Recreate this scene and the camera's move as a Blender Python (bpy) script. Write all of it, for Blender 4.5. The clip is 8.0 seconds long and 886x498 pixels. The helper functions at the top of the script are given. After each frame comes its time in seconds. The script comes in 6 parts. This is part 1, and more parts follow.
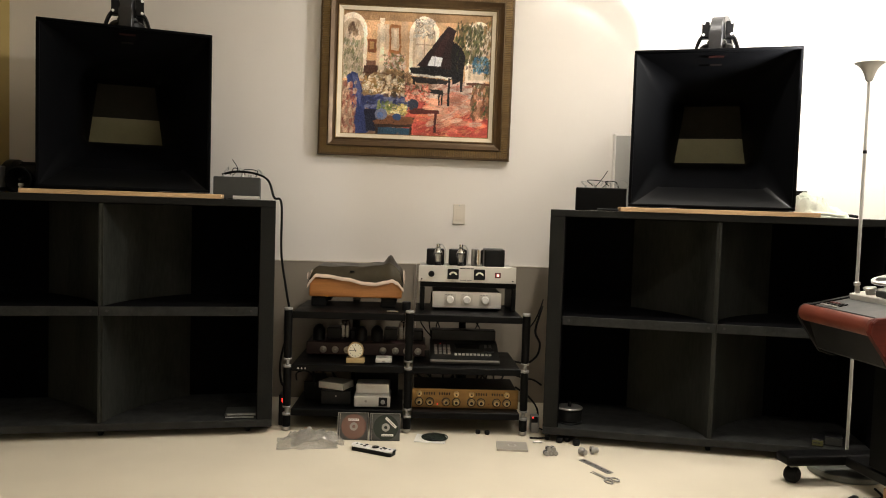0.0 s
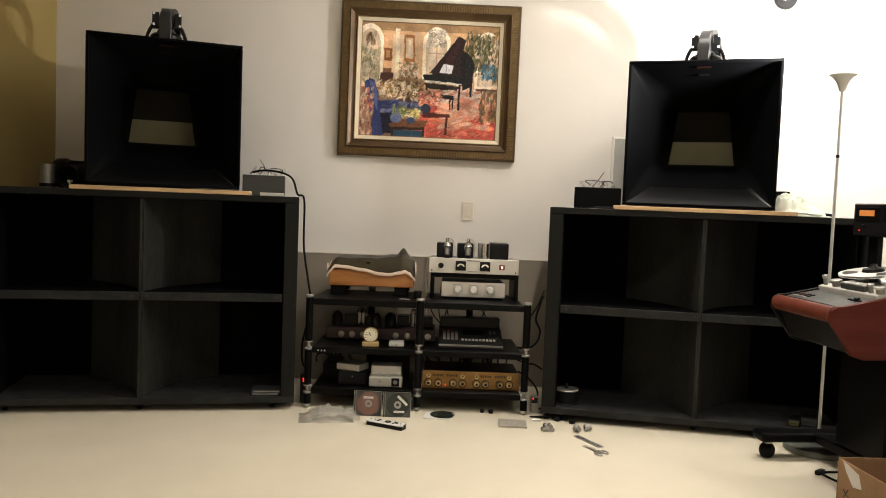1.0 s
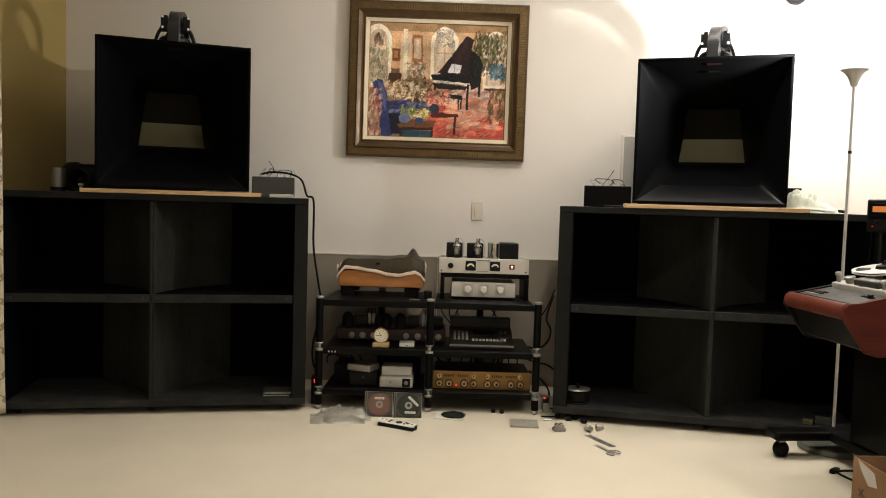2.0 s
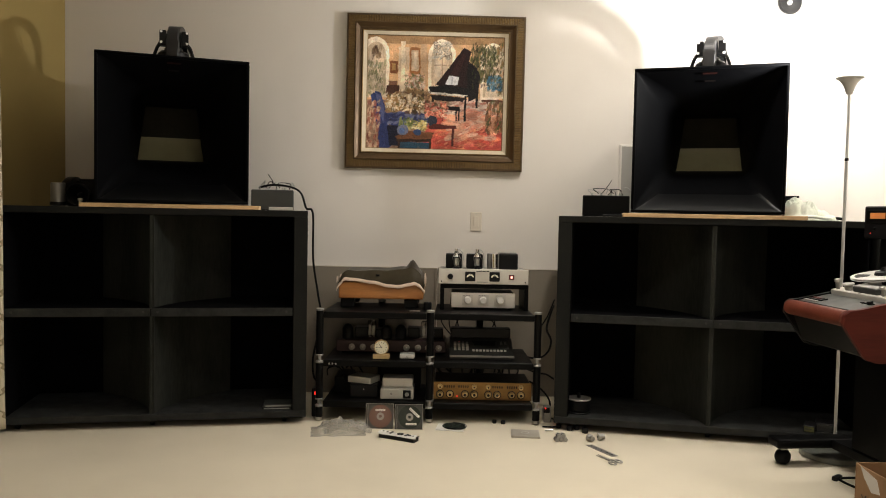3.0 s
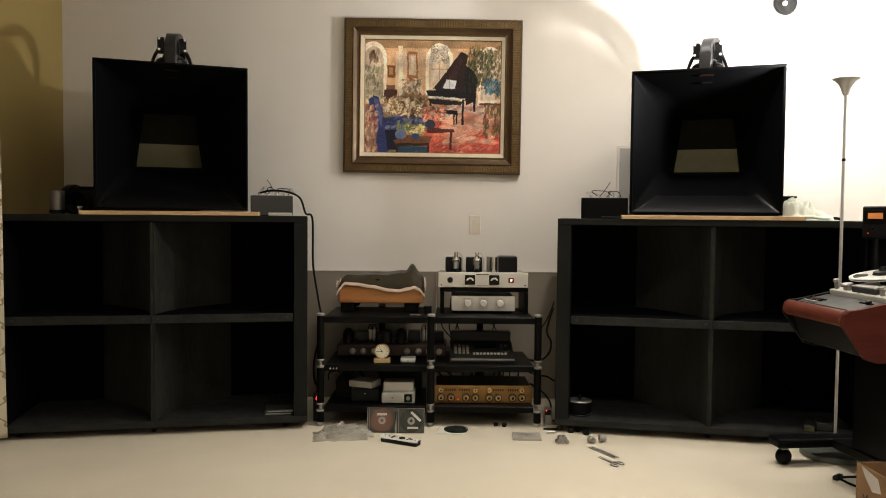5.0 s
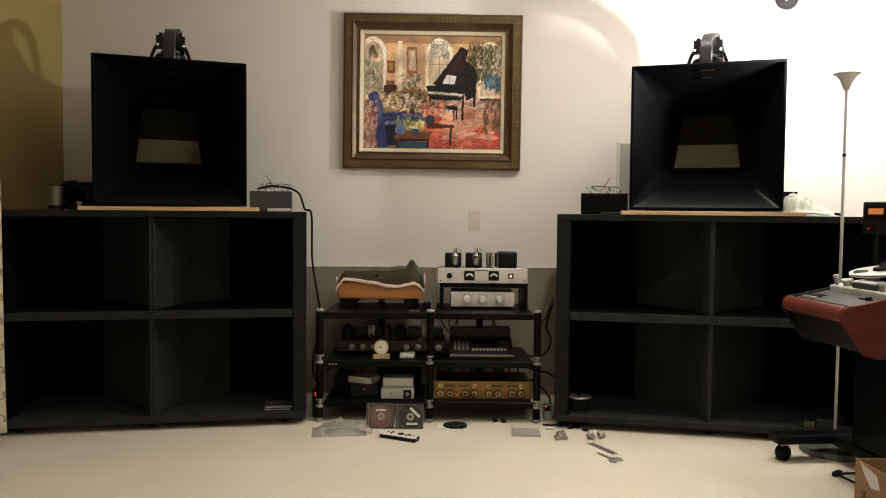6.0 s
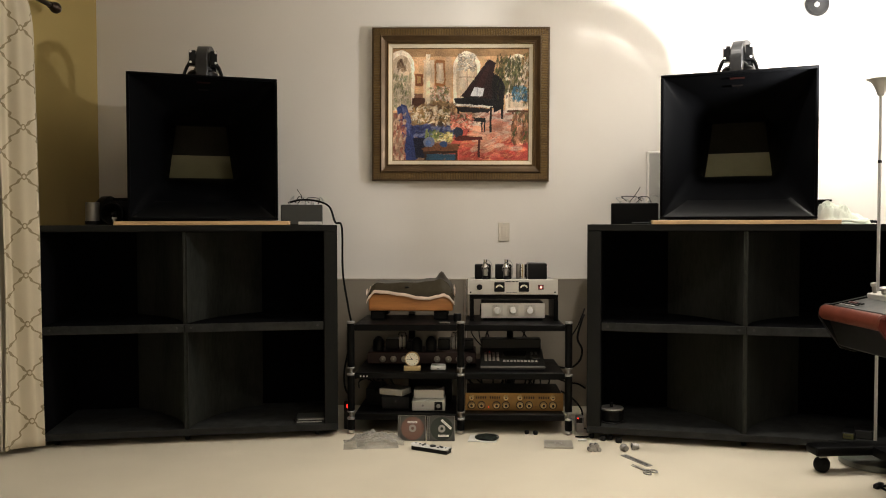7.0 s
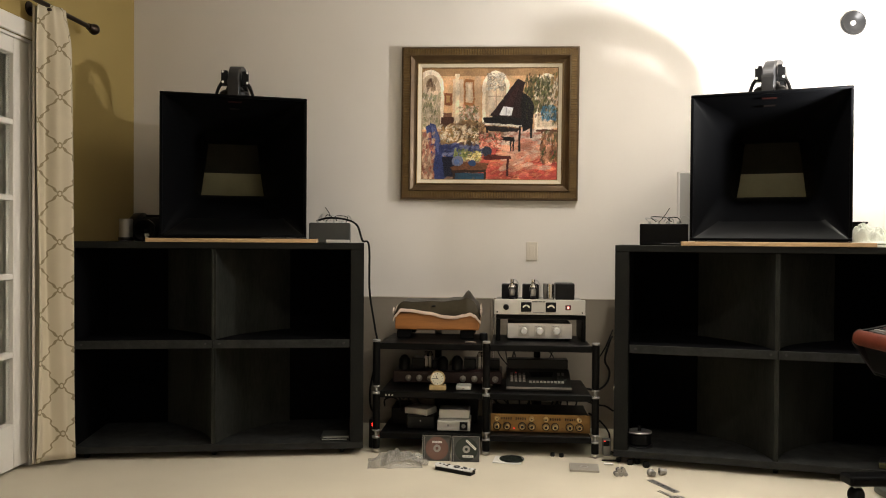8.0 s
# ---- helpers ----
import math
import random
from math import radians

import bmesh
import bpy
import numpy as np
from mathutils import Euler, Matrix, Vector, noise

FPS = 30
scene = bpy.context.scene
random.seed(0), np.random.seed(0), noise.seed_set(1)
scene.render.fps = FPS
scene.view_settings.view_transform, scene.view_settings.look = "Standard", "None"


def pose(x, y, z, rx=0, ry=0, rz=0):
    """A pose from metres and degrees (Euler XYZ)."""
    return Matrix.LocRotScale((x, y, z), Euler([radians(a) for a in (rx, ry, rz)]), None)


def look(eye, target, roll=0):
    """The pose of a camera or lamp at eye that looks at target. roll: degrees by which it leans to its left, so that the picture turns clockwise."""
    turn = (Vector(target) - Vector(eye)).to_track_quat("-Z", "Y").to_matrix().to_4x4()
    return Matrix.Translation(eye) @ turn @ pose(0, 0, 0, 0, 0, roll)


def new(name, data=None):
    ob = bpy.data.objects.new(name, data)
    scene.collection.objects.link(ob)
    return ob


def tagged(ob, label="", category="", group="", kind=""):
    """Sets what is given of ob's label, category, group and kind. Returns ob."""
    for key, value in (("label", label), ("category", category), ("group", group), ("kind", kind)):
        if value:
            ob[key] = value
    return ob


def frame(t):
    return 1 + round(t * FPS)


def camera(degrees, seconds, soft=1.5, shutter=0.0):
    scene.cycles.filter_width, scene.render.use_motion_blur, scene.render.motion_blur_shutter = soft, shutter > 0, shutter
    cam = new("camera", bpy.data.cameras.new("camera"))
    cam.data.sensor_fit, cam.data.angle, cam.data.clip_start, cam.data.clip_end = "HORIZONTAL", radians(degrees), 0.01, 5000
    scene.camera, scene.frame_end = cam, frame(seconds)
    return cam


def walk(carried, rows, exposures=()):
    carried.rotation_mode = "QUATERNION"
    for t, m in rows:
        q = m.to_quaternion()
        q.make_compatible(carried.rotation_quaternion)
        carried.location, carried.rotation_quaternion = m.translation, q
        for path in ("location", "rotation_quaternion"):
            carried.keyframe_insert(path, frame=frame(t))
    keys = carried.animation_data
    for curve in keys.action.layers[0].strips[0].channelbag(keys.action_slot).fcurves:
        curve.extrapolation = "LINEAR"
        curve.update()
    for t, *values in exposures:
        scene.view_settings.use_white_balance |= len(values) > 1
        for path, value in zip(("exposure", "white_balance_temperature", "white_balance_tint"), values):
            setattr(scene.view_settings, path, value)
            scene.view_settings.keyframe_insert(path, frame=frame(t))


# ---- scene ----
cam = camera(59.0, 8.0, soft=1.0)
PATH = [
    (0, (0.029, 0.239, 1.105), (0.097, 2.235, 0.995), 1.8),
    (0.5, (0.058, 0.231, 1.104), (0.103, 2.227, 0.987), 2.0),
    (0.8, (0.081, 0.229, 1.116), (0.107, 2.225, 0.987), 2.1),
    (0.9, (0.072, 0.063, 1.117), (0.098, 2.059, 0.99), 2.2),
    (1, (0.061, -0.105, 1.107), (0.087, 1.892, 0.988), 2.2),
    (1.5, (0.063, -0.097, 1.108), (0.071, 1.899, 0.978), 2.1),
    (3, (0.057, -0.105, 1.104), (0.061, 1.892, 1.014), 1.1),
    (3.5, (0.044, -0.108, 1.109), (0.045, 1.89, 1.018), 1.0),
    (4, (0.045, -0.112, 1.118), (0.04, 1.886, 1.029), 0.6),
    (4.5, (0.037, -0.117, 1.119), (0.049, 1.881, 1.035), 0.5),
    (6, (0.065, -0.107, 1.116), (0.068, 1.89, 1.019), 0.5),
    (6.5, (0.067, -0.11, 1.112), (0.035, 1.888, 1.032), 0.2),
    (7, (0.046, -0.114, 1.111), (-0.018, 1.884, 1.046), -0.1),
    (7.5, (0.053, -0.115, 1.123), (-0.029, 1.883, 1.086), 0.6),
    (8, (0.087, -0.108, 1.129), (-0.065, 1.886, 1.104), 0.4),
]
walk(cam, [(t, look(eye, target, roll)) for t, eye, target, roll in PATH],
     exposures=[(0, 1.02), (1, 1.03), (1.5, 0.94), (3, 0.74), (6.5, 0.74), (8, 0.84)])

# ---- light and exposure ----
world = bpy.data.worlds.new("night")
scene.world = world
world.use_nodes = True
world.node_tree.nodes["Background"].inputs[0].default_value = (0.02, 0.025, 0.04, 1)
world.node_tree.nodes["Background"].inputs[1].default_value = 0.2


def lamp_at(name, kind, energy, colour, m, **more):
    data = bpy.data.lights.new(name, kind)
    data.energy, data.color = energy, colour
    for key, value in more.items():
        if key == "radius":
            data.shadow_soft_size = value
        if key == "size":
            data.shape, data.size = "DISK", value
        if key == "spread":
            data.spread = radians(value)
    ob = new(name, data)
    ob.matrix_world = m
    return ob


LAMP_XY = (1.918, 3.52)
# unseen ceiling lights, added to brighten wall, cabinets and carpet
FILL_CANS = [(2.3, 3.75, 6), (0.95, 3.35, 10), (0.62, 1.7, 9.5), (0.1, -0.6, 11)]
lamp_at("torchiere_bulb", "POINT", 145, (1.0, 0.97, 0.92), pose(LAMP_XY[0], LAMP_XY[1], 1.763), radius=0.042)
for cx, cy, watts in FILL_CANS:
    lamp_at("added_fill_bulb", "AREA", watts, (1.0, 0.925, 0.82), pose(cx, cy, 2.885), size=0.17, spread=148)

# ---- materials ----


def mat(name, colour, rough=0.6, metal=0.0, vary=0.15, scale=6.0, bump=0.1, grain=120.0, spec=0.5, stretch=(1, 1, 1), coat=0.0, tint=None):
    """Paint, metal or cloth with stains at one scale and grain at another."""
    m = bpy.data.materials.new(name)
    m.use_nodes = True
    t = m.node_tree
    b = t.nodes["Principled BSDF"]
    link = t.links.new
    co = t.nodes.new("ShaderNodeTexCoord")
    mp = t.nodes.new("ShaderNodeMapping")
    mp.inputs["Scale"].default_value = stretch
    link(co.outputs["Object"], mp.inputs["Vector"])
    big, small = t.nodes.new("ShaderNodeTexNoise"), t.nodes.new("ShaderNodeTexNoise")
    big.inputs["Scale"].default_value, big.inputs["Detail"].default_value = scale, 5
    small.inputs["Scale"].default_value, small.inputs["Detail"].default_value = grain, 3
    link(mp.outputs[0], big.inputs["Vector"])
    link(mp.outputs[0], small.inputs["Vector"])
    mix = t.nodes.new("ShaderNodeMix")
    mix.data_type = "RGBA"
    second = tint or [c * 0.55 for c in colour]
    mix.inputs[6].default_value = (*colour, 1)
    mix.inputs[7].default_value = (*second, 1)
    total = t.nodes.new("ShaderNodeMath")
    total.operation = "MULTIPLY_ADD"
    total.inputs[1].default_value, total.inputs[2].default_value = 0.5, -0.25
    link(small.outputs["Fac"], total.inputs[0])
    both = t.nodes.new("ShaderNodeMath")
    link(total.outputs[0], both.inputs[0])
    link(big.outputs["Fac"], both.inputs[1])
    ramp = t.nodes.new("ShaderNodeMapRange")
    ramp.inputs[1].default_value, ramp.inputs[2].default_value = 0.35, 0.75
    ramp.inputs[3].default_value, ramp.inputs[4].default_value = 0.0, min(1.0, vary * 2)
    link(both.outputs[0], ramp.inputs[0])
    link(ramp.outputs[0], mix.inputs[0])
    link(mix.outputs[2], b.inputs["Base Color"])
    rr = t.nodes.new("ShaderNodeMapRange")
    rr.inputs[3].default_value, rr.inputs[4].default_value = max(0.03, rough - 0.1), min(1, rough + 0.12)
    link(big.outputs["Fac"], rr.inputs[0])
    link(rr.outputs[0], b.inputs["Roughness"])
    b.inputs["Metallic"].default_value = metal
    b.inputs["Specular IOR Level"].default_value = spec
    b.inputs["Coat Weight"].default_value = coat
    if bump:
        bp = t.nodes.new("ShaderNodeBump")
        bp.inputs["Strength"].default_value, bp.inputs["Distance"].default_value = bump, 0.002
        link(small.outputs["Fac"], bp.inputs["Height"])
        link(bp.outputs[0], b.inputs["Normal"])
    return m


def glow(name, colour, strength):
    m = bpy.data.materials.new(name)
    m.use_nodes = True
    b = m.node_tree.nodes["Principled BSDF"]
    b.inputs["Base Color"].default_value = (*colour, 1)
    b.inputs["Emission Color"].default_value = (*colour, 1)
    b.inputs["Emission Strength"].default_value = strength
    return m


def glass(name, colour=(1, 1, 1), rough=0.02, weight=1.0, alpha=1.0):
    m = bpy.data.materials.new(name)
    m.use_nodes = True
    b = m.node_tree.nodes["Principled BSDF"]
    b.inputs["Base Color"].default_value = (*colour, 1)
    b.inputs["Roughness"].default_value = rough
    b.inputs["Transmission Weight"].default_value = weight
    b.inputs["IOR"].default_value = 1.45
    b.inputs["Alpha"].default_value = alpha
    return m


WALL = mat("cream_wall_paint", (0.74, 0.70, 0.65), 0.75, vary=0.06, scale=1.3, bump=0.12, grain=260, spec=0.25)
OLIVE = mat("olive_wall_paint", (0.36, 0.265, 0.098), 0.75, vary=0.08, scale=1.2, bump=0.12, grain=260, spec=0.25)
CEILING = mat("white_ceiling_paint", (0.8, 0.78, 0.74), 0.85, vary=0.04, bump=0.2, grain=140, spec=0.2)
CARPET = mat("cream_carpet", (0.64, 0.585, 0.47), 0.95, vary=0.09, scale=2.2, bump=0.7, grain=420, spec=0.05)
GREYBOARD = mat("grey_board", (0.245, 0.21, 0.165), 0.8, vary=0.08, scale=3, bump=0.1)
WHITE = mat("white_gloss_paint", (0.78, 0.75, 0.70), 0.4, vary=0.06, scale=4, bump=0.04)
PLATE = mat("ivory_plastic", (0.52, 0.465, 0.38), 0.4, vary=0.03, bump=0.0)
SWITCHP = mat("almond_plastic", (0.66, 0.60, 0.51), 0.35, vary=0.03, bump=0.0)
PANELG = mat("pale_grey_grille", (0.42, 0.41, 0.38), 0.6, vary=0.1, scale=8, bump=0.2, grain=300)
CHAR = mat("charcoal_paint", (0.0105, 0.0108, 0.0102), 0.62, vary=0.3, scale=9, bump=0.35, grain=90, tint=(0.017, 0.0165, 0.0135), spec=0.08)
LIP_SHEEN = mat("black_fibreglass_sheen", (0.0012, 0.0013, 0.0016), 0.30, vary=0.2, scale=2, bump=0.0, spec=0.5)
THROAT_SHADE = mat("shaded_olive_fibreglass", (0.030, 0.028, 0.021), 0.7, vary=0.4, scale=8, bump=0.1, tint=(0.018, 0.017, 0.013), spec=0.1)
PITCH = mat("matt_black_cell_shade", (0.0035, 0.0035, 0.004), 0.85, vary=0.2, bump=0.1, spec=0.02)
CHAR_IN = mat("charcoal_plywood", (0.031, 0.032, 0.0275), 0.7, vary=0.35, scale=5, bump=0.3, grain=70, tint=(0.008, 0.0085, 0.008), stretch=(1, 1, 0.25), spec=0.06)
EDGE = mat("worn_edge_lit_floor", (0.026, 0.027, 0.026), 0.6, vary=0.5, scale=14, bump=0.4, grain=60, tint=(0.014, 0.014, 0.014), spec=0.1)
HORN = mat("black_fibreglass", (0.0020, 0.0021, 0.0025), 0.5, vary=0.2, scale=7, bump=0.05, tint=(0.0030, 0.0031, 0.0036), spec=0.03)
THROAT = mat("unpainted_cream_fibreglass", (0.33, 0.31, 0.18), 0.5, vary=0.12, scale=10, bump=0.06)
PLY = mat("pine_plank", (0.55, 0.36, 0.19), 0.6, vary=0.35, scale=12, bump=0.2, grain=90, stretch=(0.25, 3, 3))
DRIVER = mat("grey_cast_metal", (0.040, 0.040, 0.042), 0.42, metal=0.6, vary=0.2, scale=20)
BLACK = mat("black_plastic", (0.006, 0.006, 0.0065), 0.36, vary=0.2, scale=10, bump=0.05, spec=0.2)
BLACKM = mat("black_powder_coat", (0.0035, 0.0035, 0.0035), 0.4, vary=0.2, scale=12, bump=0.12, grain=400, spec=0.09)
RUBBER = mat("black_rubber", (0.006, 0.006, 0.006), 0.6, vary=0.15, spec=0.12)
COLLAR = mat("dull_zinc_collar", (0.30, 0.295, 0.28), 0.5, metal=0.35, vary=0.12, scale=30, bump=0.03)
STEEL = mat("brushed_steel", (0.55, 0.54, 0.52), 0.32, metal=1.0, vary=0.12, scale=20, bump=0.05, stretch=(0.1, 1, 1))
CHROME = mat("chrome", (0.75, 0.74, 0.72), 0.1, metal=1.0, vary=0.05, bump=0)
ALU = mat("silver_aluminium_panel", (0.62, 0.60, 0.56), 0.42, metal=0.35, vary=0.07, scale=18, bump=0.04, stretch=(0.1, 1, 1))
GREYM = mat("satin_grey_metal", (0.36, 0.35, 0.33), 0.4, metal=0.7, vary=0.12, scale=14, bump=0.04)
LAMPM = mat("satin_nickel", (0.55, 0.55, 0.54), 0.40, metal=0.6, vary=0.1, scale=10, bump=0.02)
LAMPB = mat("dull_grey_enamel", (0.13, 0.135, 0.12), 0.4, metal=0.35, vary=0.15, scale=10, bump=0.03)
BRASS = mat("brass_faceplate", (0.27, 0.15, 0.045), 0.4, metal=0.55, vary=0.35, scale=14, bump=0.05, stretch=(0.15, 1, 1))
GOLDK = mat("gold_knob_ring", (0.62, 0.46, 0.24), 0.3, metal=0.85, vary=0.08, bump=0)
TEAK = mat("orange_stained_wood", (0.52, 0.215, 0.062), 0.42, vary=0.3, scale=9, bump=0.12, grain=60, stretch=(0.3, 4, 4), coat=0.2)
SKIRT = mat('olive_grey_soft_plastic', (0.040, 0.032, 0.019), 0.5, vary=0.4, scale=9, bump=0.2, grain=40, tint=(0.025, 0.019, 0.012), spec=0.1)
SMOKE = mat("smoky_plastic_cover", (0.019, 0.013, 0.008), 0.3, vary=0.5, scale=8, bump=0.15, grain=25, tint=(0.011, 0.008, 0.006), spec=0.08)
PIPING = mat("pale_pink_cloth_edge", (0.74, 0.58, 0.47), 0.8, vary=0.15, scale=18, bump=0.3)
MAROON = mat("maroon_hammered_steel", (0.030, 0.010, 0.010), 0.5, vary=0.3, scale=30, bump=0.3, grain=150)
LEATHER = mat("oxblood_leather_roll", (0.12, 0.030, 0.018), 0.42, vary=0.3, scale=9, bump=0.25, grain=200, spec=0.2)
SIDEWOOD = mat("red_mahogany_panel", (0.085, 0.015, 0.010), 0.45, vary=0.35, scale=6, bump=0.08, grain=60, stretch=(0.3, 3, 3), spec=0.12)
DECK = mat("charcoal_control_panel", (0.046, 0.048, 0.045), 0.45, metal=0.2, vary=0.12, scale=14, bump=0.05)
CARD = mat("brown_cardboard", (0.22, 0.122, 0.056), 0.8, vary=0.2, scale=7, bump=0.2, grain=90, stretch=(1, 1, 0.3))
TAPE = glass("clear_packing_tape", (0.95, 0.9, 0.85), 0.25, 0.6)
WHITEP = mat("white_plastic", (0.72, 0.71, 0.68), 0.35, vary=0.05, bump=0)
PAPER = mat("white_paper_label", (0.75, 0.73, 0.68), 0.7, vary=0.05, bump=0)
INK = mat("printed_ink", (0.03, 0.03, 0.03), 0.6, vary=0.05, bump=0)
GREYINK = mat("grey_print", (0.25, 0.25, 0.24), 0.6, vary=0.05, bump=0)
CREAMD = mat("cream_dial", (0.78, 0.74, 0.6), 0.5, vary=0.05, bump=0)
LIGHTWOOD = mat("light_beech", (0.5, 0.36, 0.17), 0.5, vary=0.25, scale=15, bump=0.1, stretch=(0.3, 3, 3))
CLOTHG = mat("pale_green_cotton_cloth", (0.74, 0.77, 0.69), 0.9, vary=0.25, scale=14, bump=0.4, grain=300, tint=(0.55, 0.62, 0.49))
BRONZE = mat("oil_rubbed_bronze", (0.035, 0.022, 0.015), 0.4, metal=0.7, vary=0.2, scale=20)
RED_DISC = mat("salmon_disc", (0.22, 0.125, 0.10), 0.25, metal=0.35, vary=0.1, bump=0)
DISC = mat("dark_disc", (0.05, 0.06, 0.05), 0.2, metal=0.4, vary=0.1, bump=0)
BADGE = mat("red_maker_plate", (0.10, 0.022, 0.02), 0.4, vary=0.1, bump=0)
BULBGLASS = glass("valve_glass", (0.95, 0.95, 0.95), 0.02)
PANE = glass("window_pane", (0.93, 0.95, 0.93), 0.03)
CLEAR = glass("clear_polystyrene", (0.9, 0.93, 0.9), 0.08)
BAGP = glass("clear_plastic_bag", (0.62, 0.60, 0.55), 0.22, 0.6, 0.42)
SHEER = mat("pale_sheer_fabric", (0.80, 0.76, 0.68), 0.9, vary=0.15, scale=5, bump=0.3, grain=260)
MAKER = mat("faded_red_plate", (0.022, 0.007, 0.006), 0.5, vary=0.3, scale=40, bump=0.0, spec=0.1)
MAKERG = mat("faded_brown_plate", (0.010, 0.0075, 0.007), 0.5, vary=0.3, scale=40, bump=0.0, spec=0.1)
LAMPLENS = glow("lit_switch_lens", (1.0, 0.42, 0.36), 1.4)
LED = glow("red_indicator", (1.0, 0.03, 0.02), 1.3)
ORANGE = glow("orange_display", (0.55, 0.19, 0.05), 0.16)
YELLOW = mat("yellow_card", (0.10, 0.10, 0.03), 0.6, vary=0.1)
SCREWM = mat("dark_screw", (0.01, 0.01, 0.01), 0.5, vary=0.1)
GILT = mat("antique_gilt", (0.225, 0.145, 0.058), 0.38, metal=0.6, vary=0.35, scale=18, bump=0.2, tint=(0.09, 0.054, 0.024))
BROWNF = mat("brown_gilt_scoop", (0.088, 0.050, 0.020), 0.34, metal=0.4, vary=0.3, scale=14, bump=0.15)
LINER = mat("cream_linen_liner", (0.66, 0.57, 0.43), 0.8, vary=0.1, scale=20, bump=0.3, grain=350)


def trellis_cloth():
    """Cream cloth printed with a taupe ogee trellis, laid out in metres by the cloth's own uv."""
    m = mat("trellis_curtain_cloth", (0.57, 0.50, 0.37), 0.85, vary=0.1, scale=5, bump=0.35, grain=500)
    t = m.node_tree
    link = t.links.new

    def calc(op, a, b=0.0, c=0.0):
        n = t.nodes.new("ShaderNodeMath")
        n.operation = op
        for k, v in enumerate((a, b, c)):
            if isinstance(v, (int, float)):
                n.inputs[k].default_value = v
            else:
                link(v, n.inputs[k])
        return n.outputs[0]
    uv = t.nodes.new("ShaderNodeUVMap")
    sep = t.nodes.new("ShaderNodeSeparateXYZ")
    link(uv.outputs[0], sep.inputs[0])
    u, v = sep.outputs[0], sep.outputs[1]
    PU, PV, V0 = 0.24, 0.236, 0.128
    fr = calc("FRACT", calc("MULTIPLY", calc("SUBTRACT", v, V0), 1 / PV))
    mid = calc("ABSOLUTE", calc("SUBTRACT", fr, 0.5))
    rise = calc("SUBTRACT", 1.0, calc("MULTIPLY", mid, 2.0))
    x = calc("SUBTRACT", calc("MULTIPLY", rise, 2.0), 1.0)
    bow = calc("MULTIPLY", calc("SIGN", x), calc("POWER", calc("ABSOLUTE", x), 1.45))
    wave = calc("MULTIPLY_ADD", bow, PU / 4, PU / 4)
    wave = calc("ADD", wave, calc("MULTIPLY", calc("SINE", calc("MULTIPLY", rise, 6 * math.pi)), 0.0055))
    fu = calc("FRACT", calc("MULTIPLY_ADD", calc("SUBTRACT", u, 0.08), 1 / PU, 0.5))
    side = calc("MULTIPLY", calc("ABSOLUTE", calc("SUBTRACT", fu, 0.5)), PU)
    line = calc("LESS_THAN", calc("ABSOLUTE", calc("SUBTRACT", side, wave)), 0.0066)
    dv1 = calc("MULTIPLY", calc("SUBTRACT", 0.5, mid), PV)
    dv2 = calc("MULTIPLY", mid, PV)
    du2 = calc("SUBTRACT", PU / 2, side)
    r1 = calc("SQRT", calc("ADD", calc("MULTIPLY", side, side), calc("MULTIPLY", dv1, dv1)))
    r2 = calc("SQRT", calc("ADD", calc("MULTIPLY", du2, du2), calc("MULTIPLY", dv2, dv2)))
    near = calc("MINIMUM", r1, r2)
    ring = calc("LESS_THAN", calc("ABSOLUTE", calc("SUBTRACT", near, 0.0125)), 0.0036)
    mask = calc("MAXIMUM", calc("MULTIPLY", line, calc("GREATER_THAN", near, 0.010)), ring)
    b = t.nodes["Principled BSDF"]
    base = b.inputs["Base Color"].links[0].from_socket
    mix = t.nodes.new("ShaderNodeMix")
    mix.data_type = "RGBA"
    link(mask, mix.inputs[0])
    link(base, mix.inputs[6])
    mix.inputs[7].default_value = (0.27, 0.22, 0.135, 1)
    link(mix.outputs[2], b.inputs["Base Color"])
    return m


TRELLIS = trellis_cloth()

# ---- mesh helpers ----


def thing(name, label, category, x=0.0, y=0.0, z=0.0, rz=0.0, group="", kind=""):
    ob = new(name)
    ob.empty_display_size = 0.05
    ob.matrix_world = pose(x, y, z, 0, 0, rz)
    return tagged(ob, label, category, group, kind)


def part(name, bm, material, parent=None, label="", smooth=False):
    me = bpy.data.meshes.new(name)
    bmesh.ops.recalc_face_normals(bm, faces=bm.faces[:])
    if smooth:
        for f in bm.faces:
            f.smooth = True
    bm.to_mesh(me)
    bm.free()
    if smooth:
        me.set_sharp_from_angle(angle=radians(40))
    me.materials.append(material)
    ob = new(name, me)
    if parent is not None:
        ob.parent = parent
    if label:
        ob["label"] = label
    return ob


def box(x0, x1, y0, y1, z0, z1, bev=0.0, bm=None, seg=1):
    own = bmesh.new()
    bmesh.ops.create_cube(own, size=1)
    for v in own.verts:
        v.co = ((x0 + x1) / 2 + v.co.x * (x1 - x0), (y0 + y1) / 2 + v.co.y * (y1 - y0), (z0 + z1) / 2 + v.co.z * (z1 - z0))
    if bev:
        bmesh.ops.bevel(own, geom=own.edges[:], offset=bev, segments=seg, affect="EDGES", profile=0.5)
    return joined(bm, own)


def joined(bm, own):
    if bm is None:
        return own
    me = bpy.data.meshes.new("tmp")
    own.to_mesh(me)
    own.free()
    bm.from_mesh(me)
    bpy.data.meshes.remove(me)
    return bm


